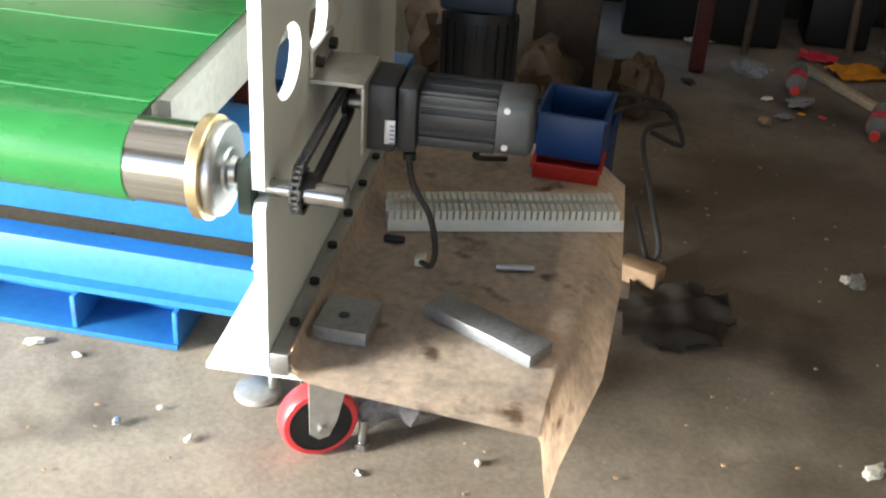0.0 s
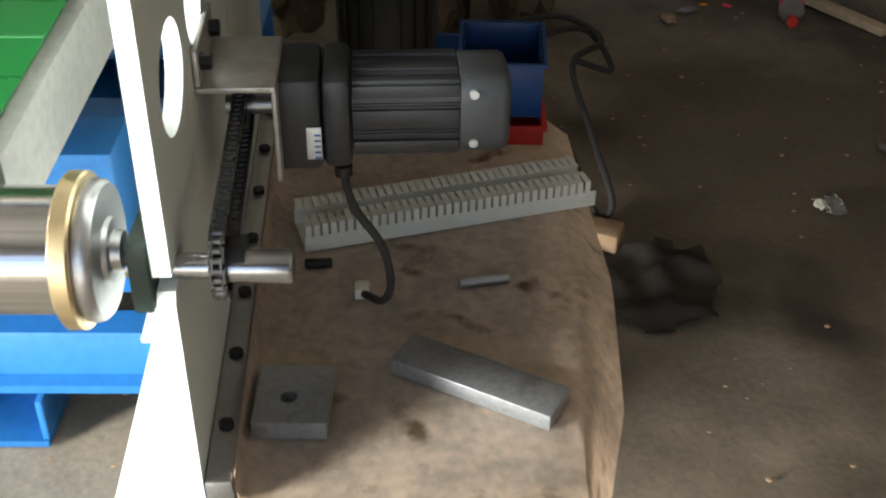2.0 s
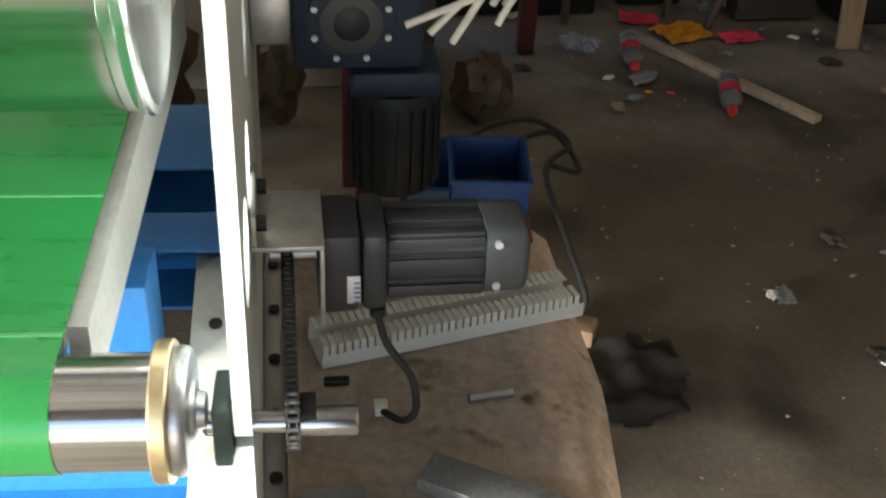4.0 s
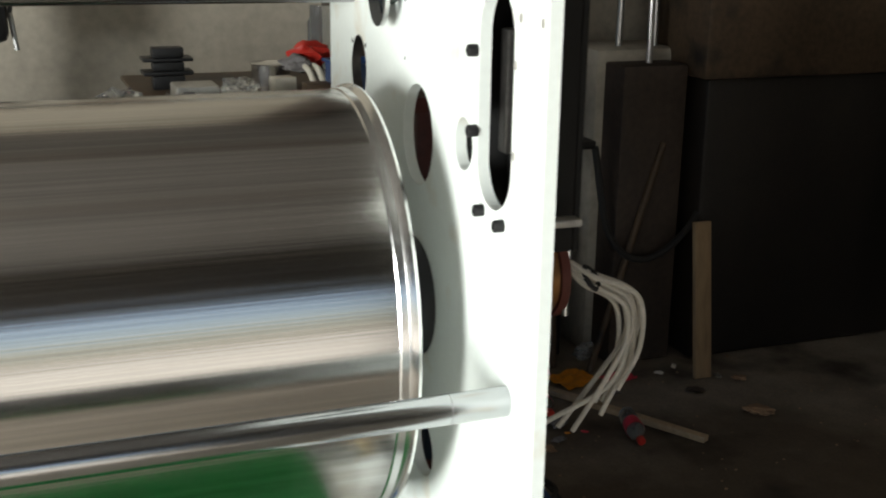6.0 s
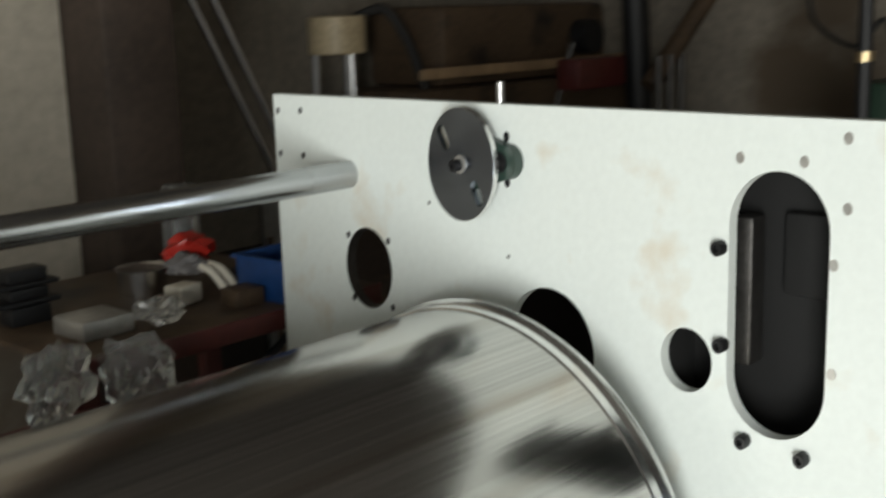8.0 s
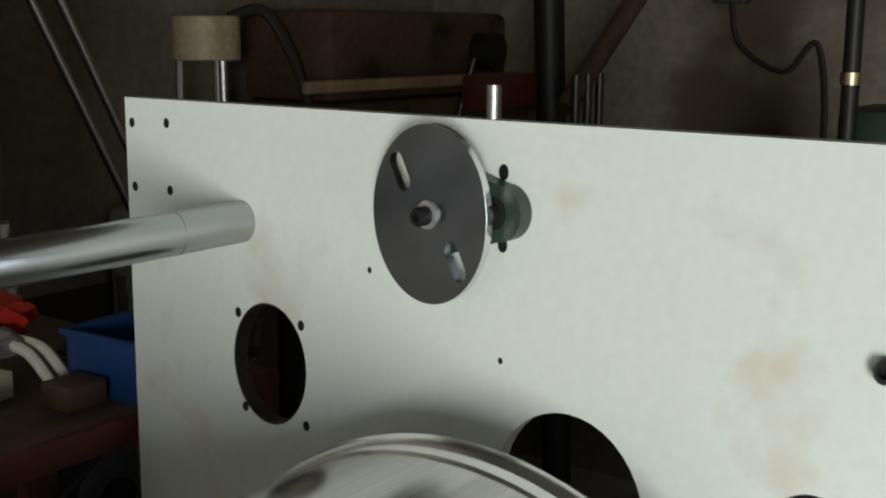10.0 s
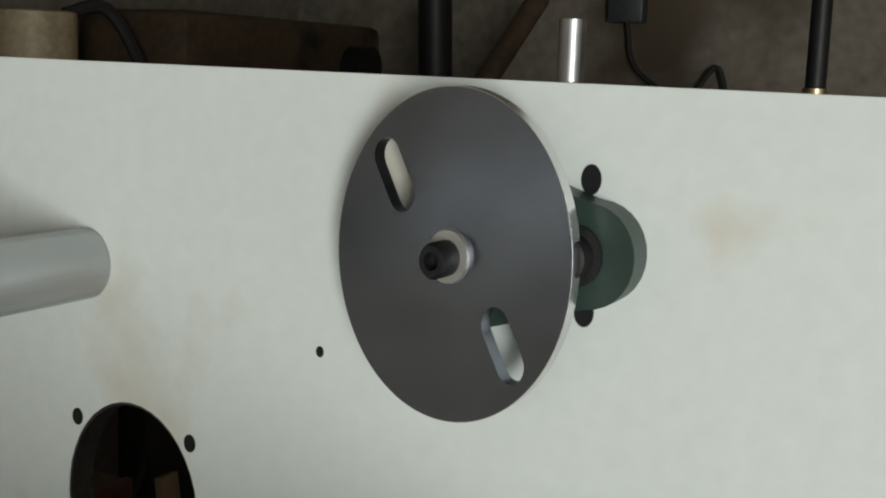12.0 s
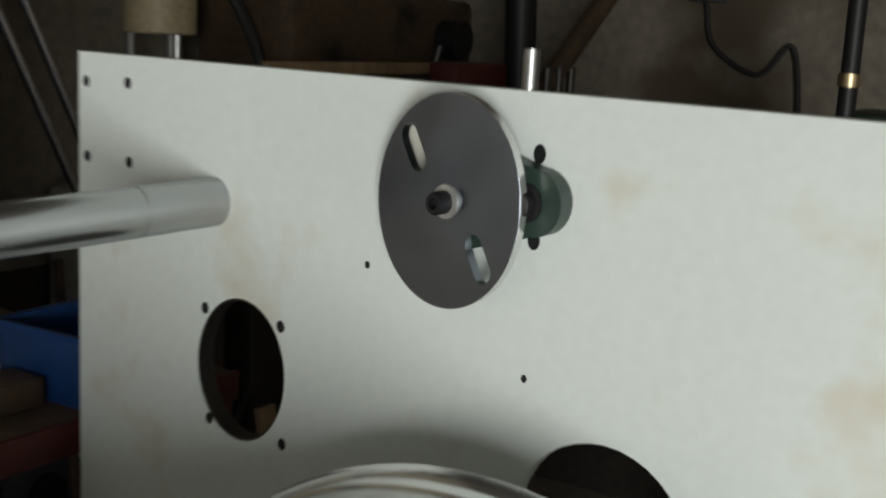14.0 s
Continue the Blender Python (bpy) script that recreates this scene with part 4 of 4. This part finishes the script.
def wrapper(x, y, w, d, m, lab, seed, rot):
    bm = bmesh.new()
    bmesh.ops.create_grid(bm, x_segments=10, y_segments=10, size=0.5)
    for v in bm.verts:
        v.co = Vector((v.co.x * w, v.co.y * d, 0.014 + 0.014 * noise.noise(Vector((v.co.x * 5 + seed, v.co.y * 5, seed)))))
    bmesh.ops.solidify(bm, geom=list(bm.faces), thickness=0.0015)
    low = min(v.co.z for v in bm.verts)
    for v in bm.verts:
        v.co.z -= low
    return solo("wrapper", turned(bm, Matrix.Translation((x, y, 0)) @ Matrix.Rotation(radians(rot), 4, "Z")), m, lab, "wrapper", "wrappers on the floor")


wrapper(1.345, 2.44, 0.17, 0.14, ORANGE, "creased orange food wrapper", 2.1, 20)
wrapper(1.235, 2.565, 0.13, 0.09, PINK, "creased crimson food wrapper", 5.2, -15)
wrapper(1.525, 2.40, 0.13, 0.08, PINK, "creased crimson food wrapper", 7.7, 10)
wrapper(0.83, 2.62, 0.10, 0.06, PAPER, "creased pale paper scrap", 9.7, 30)
plank = solo("leaning_plank", turned(box(-0.036, 0.036, -0.012, 0.012, 0, 0.62, 0.003), Matrix.Translation((1.85, 2.31, 0.0)) @ Matrix.Rotation(radians(-8), 4, "X")), WOOD, "rough wooden plank leaning upright", "plank")
for i, (x, y, w, s) in enumerate([(1.124, 0.99, 0.09, 3), (-0.25, 0.2, 0.02, 5), (0.345, 0.17, 0.022, 6), (-0.31, 0.14, 0.03, 7), (1.10, 1.0, 0.05, 8), (1.75, 2.2, 0.09, 9), (1.98, 2.25, 0.08, 12), (1.12, 2.1, 0.13, 14), (1.86, 1.95, 0.14, 15)]):
    m = [FILM, PAPER, PAPER, STEEL, PAPER, DARK_COL, CARD, GREY_RAG, CARD][i]
    lab = ["crumpled clear film scrap on the floor", "small pale chip on the floor", "small pale chip on the floor", "small metal chip on the floor", "small pale chip on the floor", "dark scrap on the floor", "brown scrap on the floor", "grey heap of floor sweepings", "brown scrap on the floor"][i]
    solo("floor_scrap", crumple(w, w * 0.6, w * (0.25 if w > 0.04 else 0.5), s, at=(x, y, -0.002)), m, lab, "scrap", "scraps on the floor")
CHIPS = ((-0.565, 0.345, 0.05, PAPER, "pale torn paper scrap"), (-0.466, 0.325, 0.03, PAPER, "pale torn paper scrap"), (-0.17, 0.125, 0.03, PAPER, "small pale chip"),
         (0.144, 0.10, 0.03, STEEL, "small steel nut"), (1.057, 1.975, 0.07, GREY_RAG, "grey flake of rubbish"), (0.996, 1.919, 0.08, CARD, "brown flake of rubbish"),
         (1.178, 2.014, 0.035, PINK, "small crimson scrap"), (1.116, 2.022, 0.03, ORANGE, "small orange scrap"), (0.776, 2.2, 0.07, DARK_COL, "dark flake of rubbish"),
         (1.71, 2.40, 0.05, PAPER, "pale torn paper scrap"), (1.322, 1.205, 0.10, DARK_COL, "dark flake of rubbish"), (1.432, 1.148, 0.03, STEEL, "small metal chip"),
         (1.315, 1.06, 0.025, STEEL, "small metal chip"), (1.912, 2.294, 0.07, FILM, "crumpled clear film scrap"), (1.259, 0.755, 0.11, OILY, "dark oily scrap"), (1.047, 0.294, 0.07, PAPER, "pale torn paper scrap"),
         (1.02, 2.12, 0.05, PAPER, "pale torn paper scrap"), (1.45, 2.28, 0.05, FILM, "crumpled clear film scrap"), (1.62, 2.47, 0.06, FILM, "crumpled clear film scrap"), (1.80, 2.44, 0.05, PAPER, "pale torn paper scrap"))
for i, (x, y, w, m, lab) in enumerate(CHIPS):
    solo("floor_scrap", crumple(w, w * 0.55, max(0.008, w * 0.28), 101 + 3 * i, at=(x, y, -0.002)), m, lab + " on the concrete floor", "scrap", "scraps on the floor")
lbolt = thing("loose_bolt", (0.135, 0.17, 0), "loose bright steel bolt standing on its head on the floor", "bolt")
part("bolt_head", rod((0.135, 0.17, 0.0), (0.135, 0.17, 0.012), 0.014, 6), STEEL, lbolt)
part("bolt_shank", rod((0.135, 0.17, 0.0122), (0.137, 0.172, 0.06), 0.008, 14), STEEL, lbolt)
rag = bmesh.new()
bmesh.ops.create_grid(rag, x_segments=28, y_segments=28, size=0.5)
for v in list(rag.verts):
    a = math.atan2(v.co.y, v.co.x)
    r = v.co.length
    v.co = Vector((v.co.x * 0.36, v.co.y * 0.36, 0.004 + max(0, 0.035 * noise.noise(Vector((v.co.x * 6, v.co.y * 6, 3.3))) + 0.012)))
bmesh.ops.delete(rag, geom=[v for v in rag.verts if Vector((v.co.x, v.co.y)).length > 0.135 + 0.06 * noise.noise(Vector((v.co.x * 14, v.co.y * 14, 1)))], context="VERTS")
bmesh.ops.solidify(rag, geom=list(rag.faces), thickness=0.003)
turned(rag, Matrix.Translation((0.705, 0.735, 0.002)))
solo("oily_rag", rag, NEAR_BLACK, "black oily rag lying on the floor beside the tray", "rag")
solo("carton_scrap", turned(box(-0.05, 0.05, -0.03, 0.03, 0, 0.045, 0.006), Matrix.Translation((0.625, 0.885, 0.0)) @ Matrix.Rotation(radians(-25), 4, "Z")), CARD, "small brown carton with a pale band", "carton")
solo("plastic_sack", crumple(0.32, 0.2, 0.16, 21, at=(0.20, 0.30, 0)), GREY_RAG, "crumpled grey sack under the tray", "sack")
rn = random.Random(9)
grit = bmesh.new()
for i in range(450):
    x, y = rn.uniform(-0.9, 2.4), rn.uniform(-0.6, 2.7)
    s = rn.uniform(0.002, 0.0065)
    r = bmesh.ops.create_icosphere(grit, subdivisions=1, radius=s, matrix=Matrix.Translation((x, y, s * 0.2)) @ Matrix.Diagonal((1, rn.uniform(0.5, 1), 0.5, 1)))
solo("floor_grit", grit, CARD, "scattered grit and small chips on the floor", "grit", kind="stuff")
solo("loose_screw", rod((0.33, 0.4, TZ + 0.008), (0.40, 0.41, TZ + 0.008), 0.008, 12), STEEL, "short steel pin lying on the tray", "pin")
solo("loose_clip", turned(box(-0.02, 0.02, -0.007, 0.007, 0, 0.012, 0.003), Matrix.Translation((0.13, 0.46, TZ))), BLACK, "small black clip lying on the tray", "clip")

# ---- bench with clutter behind the drum ----
bench = thing("work_bench", (-0.25, 1.25, 0), "dark red steel work bench covered with clutter", "bench")
BZ = 1.365
part("bench_top", box(-0.37, 0.24, 1.045, 1.56, BZ - 0.01, BZ, 0.002), RUSTY, bench)
part("front_rail", box(-0.37, 0.24, 1.036, 1.0445, BZ - 0.032, BZ + 0.002, 0.002), MAROON, bench)
for x, y in ((-0.35, 1.06), (0.22, 1.06), (-0.35, 1.54), (0.22, 1.54)):
    part("leg", box(x - 0.02, x + 0.02, y - 0.015, y + 0.015, 0, BZ - 0.0325, 0.002), MAROON, bench)
part("front_shelf", box(-0.52, -0.22, 0.93, 1.0355, BZ - 0.075, BZ - 0.065, 0.002), MAROON, bench)
solo("wrapped_package", crumple(0.11, 0.11, 0.06, 47, at=(-0.17, 1.12, BZ), crease=0.15), FILM, "parts wrapped in clear film", "package", sharp=14)
fly = thing("stacked_tool", (-0.30, 1.33, BZ), "black ribbed cast tool block", "tool")
for i, (w, z0, z1) in enumerate(((0.035, 0, 0.03), (0.055, 0.031, 0.04), (0.034, 0.041, 0.06), (0.055, 0.061, 0.069), (0.034, 0.07, 0.092))):
    part("rib", box(-0.29 - w, -0.29 + w, 1.30, 1.30 + 1.2 * w, BZ + z0, BZ + z1, 0.003), BLACK, fly)
solo("red_bag", crumple(0.12, 0.09, 0.075, 31, at=(0.03, 1.32, BZ + 0.03)), RED_PLASTIC, "crumpled red bag lying on a steel pot", "bag")
pot = thing("steel_pot", (-0.06, 1.33, BZ), "small shiny steel pot", "pot")
part("pot_body", turned(lathe_x([(0, 0.042), (0.045, 0.045), (0.047, 0.048), (0.044, 0.043)], 0, 0, 1, 1, 28), pose(-0.055, 1.34, BZ, 0, -90, 0)), CHROME_SOFT, pot)
solo("paper_box", turned(box(-0.025, 0.025, -0.02, 0.02, 0, 0.032, 0.002), Matrix.Translation((-0.055, 1.22, BZ)) @ Matrix.Rotation(0.2, 4, "Z")), PAPER, "small cream paper carton on the bench", "carton")
glv = thing("work_glove", (0.01, 1.23, BZ), "pale work glove hanging by its fingers", "glove")
for x in (0.0, 0.022):
    part("finger", pipe([(x, 1.26, BZ + 0.05), (x + 0.004, 1.22, BZ + 0.045), (x + 0.008, 1.19, BZ + 0.02), (x + 0.01, 1.18, BZ + 0.006)], 0.007), PAPER, glv)
solo("grey_cloth", crumple(0.09, 0.08, 0.05, 33, at=(-0.01, 1.27, BZ + 0.03)), GREY_RAG, "grey-blue cloth folded over the pot", "cloth")
solo("wrapped_package", crumple(0.15, 0.10, 0.13, 41, at=(-0.31, 0.985, BZ - 0.065), crease=0.15), FILM, "parts wrapped in clear film", "package", sharp=14)
solo("wrapped_package", crumple(0.15, 0.10, 0.15, 43, at=(-0.43, 0.985, BZ - 0.065), crease=0.15), FILM, "parts wrapped in clear film", "package", sharp=14)
solo("tin_box", box(-0.30, -0.21, 1.13, 1.22, BZ, BZ + 0.03, 0.004), ZINC, "low grey tin box", "tin")
jar = thing("glass_jar", (0.09, 1.42, BZ), "tall clear jar with green bits inside", "jar")
part("glass", turned(lathe_x([(0, 0.03), (0.004, 0.034), (0.13, 0.036), (0.14, 0.03), (0.17, 0.03)], 0, 0, 1, 1, 28), pose(0.09, 1.42, BZ, 0, -90, 0)), PET, jar)
solo("loose_parts", crumple(0.15, 0.13, 0.035, 51, at=(0.13, 1.25, BZ)), BLACK, "heap of dark small parts on the bench", "scrap")
bin_box(0.11, 1.125, BZ, 0.15, 0.12, 0.075, BIN, "blue plastic bin at the bench end", 3)
solo("brown_carton", box(-0.03, 0.025, 1.10, 1.15, BZ, BZ + 0.03, 0.003), RUSTY, "small dark brown carton on the bench", "carton")
drill = thing("bench_drill", (-0.69, 1.75, 0), "dark bench drill on a grey stand by the plaster wall", "drill")
part("stand", box(-0.77, -0.61, 1.67, 1.83, 0, 1.25, 0.01), MOTOR, drill)
part("column", rod((-0.69, 1.80, 1.2505), (-0.69, 1.80, 1.62), 0.025, 20), OILY, drill)
part("head", box(-0.77, -0.61, 1.62, 1.78, 1.44, 1.60, 0.02), BLACK, drill)
part("motor_cap", rod((-0.69, 1.72, 1.6005), (-0.69, 1.72, 1.68), 0.05, 24, 0.04), MOTOR_CAP, drill)
part("quill", rod((-0.69, 1.68, 1.34), (-0.69, 1.68, 1.44), 0.022, 18), STEEL, drill)
for k in range(3):
    a = 0.4 + k * 2.1
    part("feed_spoke", rod((-0.605, 1.66, 1.51), (-0.595, 1.66 + 0.09 * math.cos(a), 1.51 + 0.09 * math.sin(a)), 0.006, 10), STEEL, drill)
hook = thing("wall_cable", (-0.2, 2.09, 1.5), "thin black cable hanging on the plaster wall", "cable")
part("cable", pipe([(-0.62, 2.093, 2.4), (-0.60, 2.093, 1.75), (-0.55, 2.092, 1.55), (-0.58, 2.093, 1.50)], 0.006), RUBBER, hook)
part("cable", pipe([(-0.20, 2.093, 1.62), (-0.16, 2.093, 1.55), (-0.08, 2.093, 1.545), (-0.03, 2.093, 1.6)], 0.0025), RUBBER, hook)

for dx in (0.0, 0.062):
    t = thing("leaning_rod", (0.985 + dx, 1.99, 1.056), "thin bright steel rod leaning on a small shelf", "steel rod", "leaning rods")
    part("rod", rod((0.985 + dx, 1.985, 1.0565), (0.559 + dx, 1.995, 1.903 + 0.2 * dx), 0.0095, 14), BAR, t)
    part("rod_tip", rod((0.559 + dx, 1.995, 1.9035 + 0.2 * dx), (0.546 + dx, 1.996, 1.93 + 0.2 * dx), 0.006, 10), BLACK, t)
rack = thing("rod_shelf", (0.8, 2.0, 1.04), "small dark steel shelf fixed to the pillar", "shelf")
part("shelf_board", box(0.4705, 1.12, 1.93, 2.06, 1.03, 1.056, 0.004), BLACK, rack)
part("shelf_stay", rod((0.4705, 2.0, 0.75), (0.9, 2.0, 1.03), 0.012, 10), BLACK, rack)

# ---- machines along the far wall ----
lathe = thing("old_lathe", (2.3, 2.7, 0), "old oily brown lathe along the far wall", "lathe")
part("bed", box(1.85, 3.2, 2.45, 2.85, 1.15, 1.56, 0.02), RUSTY, lathe)
part("head_stock", box(2.05, 3.1, 2.5, 2.9, 1.5605, 1.86, 0.03), RUSTY, lathe)
part("cabinet", box(1.9, 3.15, 2.5, 2.85, 0, 1.149, 0.02), NEAR_BLACK, lathe, "near-black base cabinet")
part("rail", box(1.85, 3.2, 2.42, 2.449, 1.60, 1.64, 0.008), WOOD, lathe)
part("spindle_nose", rod((2.9, 2.42, 1.72), (2.9, 2.55, 1.72), 0.07, 28), BLACK, lathe)
part("lever", rod((2.6, 2.40, 1.45), (2.66, 2.36, 1.70), 0.012, 12), OILY, lathe)
lp = thing("oil_pot", (1.69, 2.75, 1.69), "cream cylindrical oil pot on three legs", "pot")
part("pot_body", turned(lathe_x([(0, 0.10), (0.005, 0.105), (0.13, 0.105), (0.135, 0.095)], 0, 0, 1, 1, 32), pose(1.72, 2.72, 1.70, 0, -90, 0)), POT, lp)
for a in (0.4, 2.4, 4.6):
    part("leg", rod((1.72 + 0.08 * math.cos(a), 2.72 + 0.08 * math.sin(a), 1.70), (1.72 + 0.09 * math.cos(a), 2.72 + 0.09 * math.sin(a), 1.2), 0.013, 10), STEEL, lp)
stn = solo("pot_stand", box(1.56, 1.84, 2.55, 2.88, 0, 1.2, 0.01), DARK_COL, "dark brown stand under the oil pot", "stand")
part("hose", pipe([(1.80, 2.7, 1.83), (1.9, 2.65, 1.85), (1.97, 2.6, 1.72), (2.0, 2.55, 1.55)], 0.018), RUBBER, lathe)
gl = thing("green_lathe", (1.76, 0.7, 0), "dark green machine tool with a black column", "machine tool")
part("column", box(1.66, 1.90, 0.62, 0.78, 0, 1.64, 0.02), MACHINE_GREEN, gl)
part("spindle", rod((1.63, 0.745, 0.0), (1.63, 0.745, 2.4), 0.018, 24), BLACK, gl)
part("clamp_ring", rod((1.63, 0.745, 1.69), (1.63, 0.745, 1.715), 0.022, 24), BRASS, gl)
sb = thing("switch_box", (3.28, 1.65, 1.95), "grey wall switch box with a hanging black cable", "switch box")
part("box_body", box(3.24, 3.2995, 1.60, 1.72, 1.9, 2.06, 0.006), MOTOR_CAP, sb)
part("conduit", rod((3.285, 1.66, 2.06), (3.285, 1.66, 3.2), 0.012, 12), PVC, sb)
part("cable", pipe([(3.27, 1.66, 1.9), (3.27, 1.62, 1.75), (3.26, 1.45, 1.66), (3.26, 1.34, 1.76), (3.27, 1.3, 1.5), (3.27, 1.32, 1.2)], 0.009), RUBBER, sb)
vert = thing("drill_column", (2.6, 2.2, 0), "dark upright machine column with bright handles", "drill")
part("column", rod((2.62, 1.95, 0), (2.55, 2.0, 1.95), 0.05, 24), BLACK, vert)
part("arm", rod((2.50, 1.9, 1.55), (2.85, 1.8, 1.95), 0.035, 18), RUSTY, vert)
for k in range(3):
    part("handle", rod((2.48 + 0.08 * k, 1.85, 1.3), (2.48 + 0.08 * k, 1.85, 1.66), 0.014, 14), OILY, vert)
part("red_guard", box(2.2, 2.5, 2.0, 2.1, 1.55, 1.66, 0.01), MAROON, vert)
# low clutter beyond the motor
blw = thing("blower", (1.3, 2.75, 0), "dusty cast blower housing on the floor", "blower")
part("scroll", turned(lathe_x([(-0.06, 0.10), (-0.05, 0.14), (0.05, 0.14), (0.06, 0.10)], 0, 0, 1, 1, 36), pose(1.31, 2.78, 0.42, 0, 0, 90)), MOTOR_CAP, blw)
part("inlet", turned(lathe_x([(-0.062, 0.06), (-0.075, 0.06), (-0.076, 0.045)], 0, 0, 1, 1, 32), pose(1.31, 2.78, 0.42, 0, 0, 90)), BLACK, blw)
part("stand", box(1.2, 1.42, 2.7, 2.9, 0, 0.285, 0.01), BLACK, blw)
col2 = solo("concrete_footing", turned(box(-0.2, 0.2, -0.14, 0.14, 0, 1.25, 0.03), Matrix.Translation((1.72, 2.84, 0))), PLASTER, "dirty concrete pier against the wall", "pier")
solo("dark_cabinet", box(0.55, 1.1, 2.62, 2.95, 0, 0.5, 0.01), BLACK, "black low cabinet by the wall", "cabinet")
solo("maroon_leg", box(0.78, 0.83, 2.3, 2.35, 0, 0.62, 0.004), MAROON, "dark red steel upright", "post")
for i, (x, y, s) in enumerate(((1.5, 2.62, 61), (1.62, 2.66, 63), (1.72, 2.62, 65))):
    solo("plastic_tub", crumple(0.13, 0.1, 0.11, s, at=(x, y, 0), crease=0.15), FILM, "crumpled clear plastic tub", "tub", "tubs by the wall", sharp=14)
for i, (a, b) in enumerate((((1.0, 2.6, 0.9), (0.98, 2.55, 0.25)), ((1.30, 2.65, 1.1), (1.34, 2.6, 0.55)), ((1.75, 2.55, 0.9), (1.45, 2.5, 0.02)))):
    solo("upright_rod", rod(a, (b[0], b[1], 0.0 if i == 2 else b[2] * 0), 0.014, 12), RUSTY, "thin steel rod standing among the clutter", "steel rod", "rods by the wall")
hc = thing("hanging_hose", (1.9, 2.7, 0.5), "black hose looped in front of the pier", "hose")
part("hose", pipe([(1.45, 2.55, 0.9), (1.52, 2.52, 0.55), (1.68, 2.5, 0.45), (1.9, 2.52, 0.6), (2.1, 2.6, 1.0), (2.2, 2.98, 1.1)], 0.014), RUBBER, hc)

# ---- sacks and cartons piled below the bench ----
for x, y, w, h, sd, m, lab in ((0.02, 1.82, 0.34, 0.42, 71, RUSTY, "dark brown sack slumped against the plaster wall"),
                               (0.34, 1.74, 0.30, 0.30, 73, RUSTY, "dark brown sack on the workshop floor"),
                               (-0.30, 1.84, 0.36, 0.46, 75, RUSTY, "dark brown sack on the workshop floor"),
                               (0.60, 1.88, 0.26, 0.24, 77, RUSTY, "dark brown sack slumped beside the pillar")):
    solo("sack", crumple(w, w * 0.7, h, sd, at=(x, y, 0)), m, lab, "sack", "sacks below the bench")
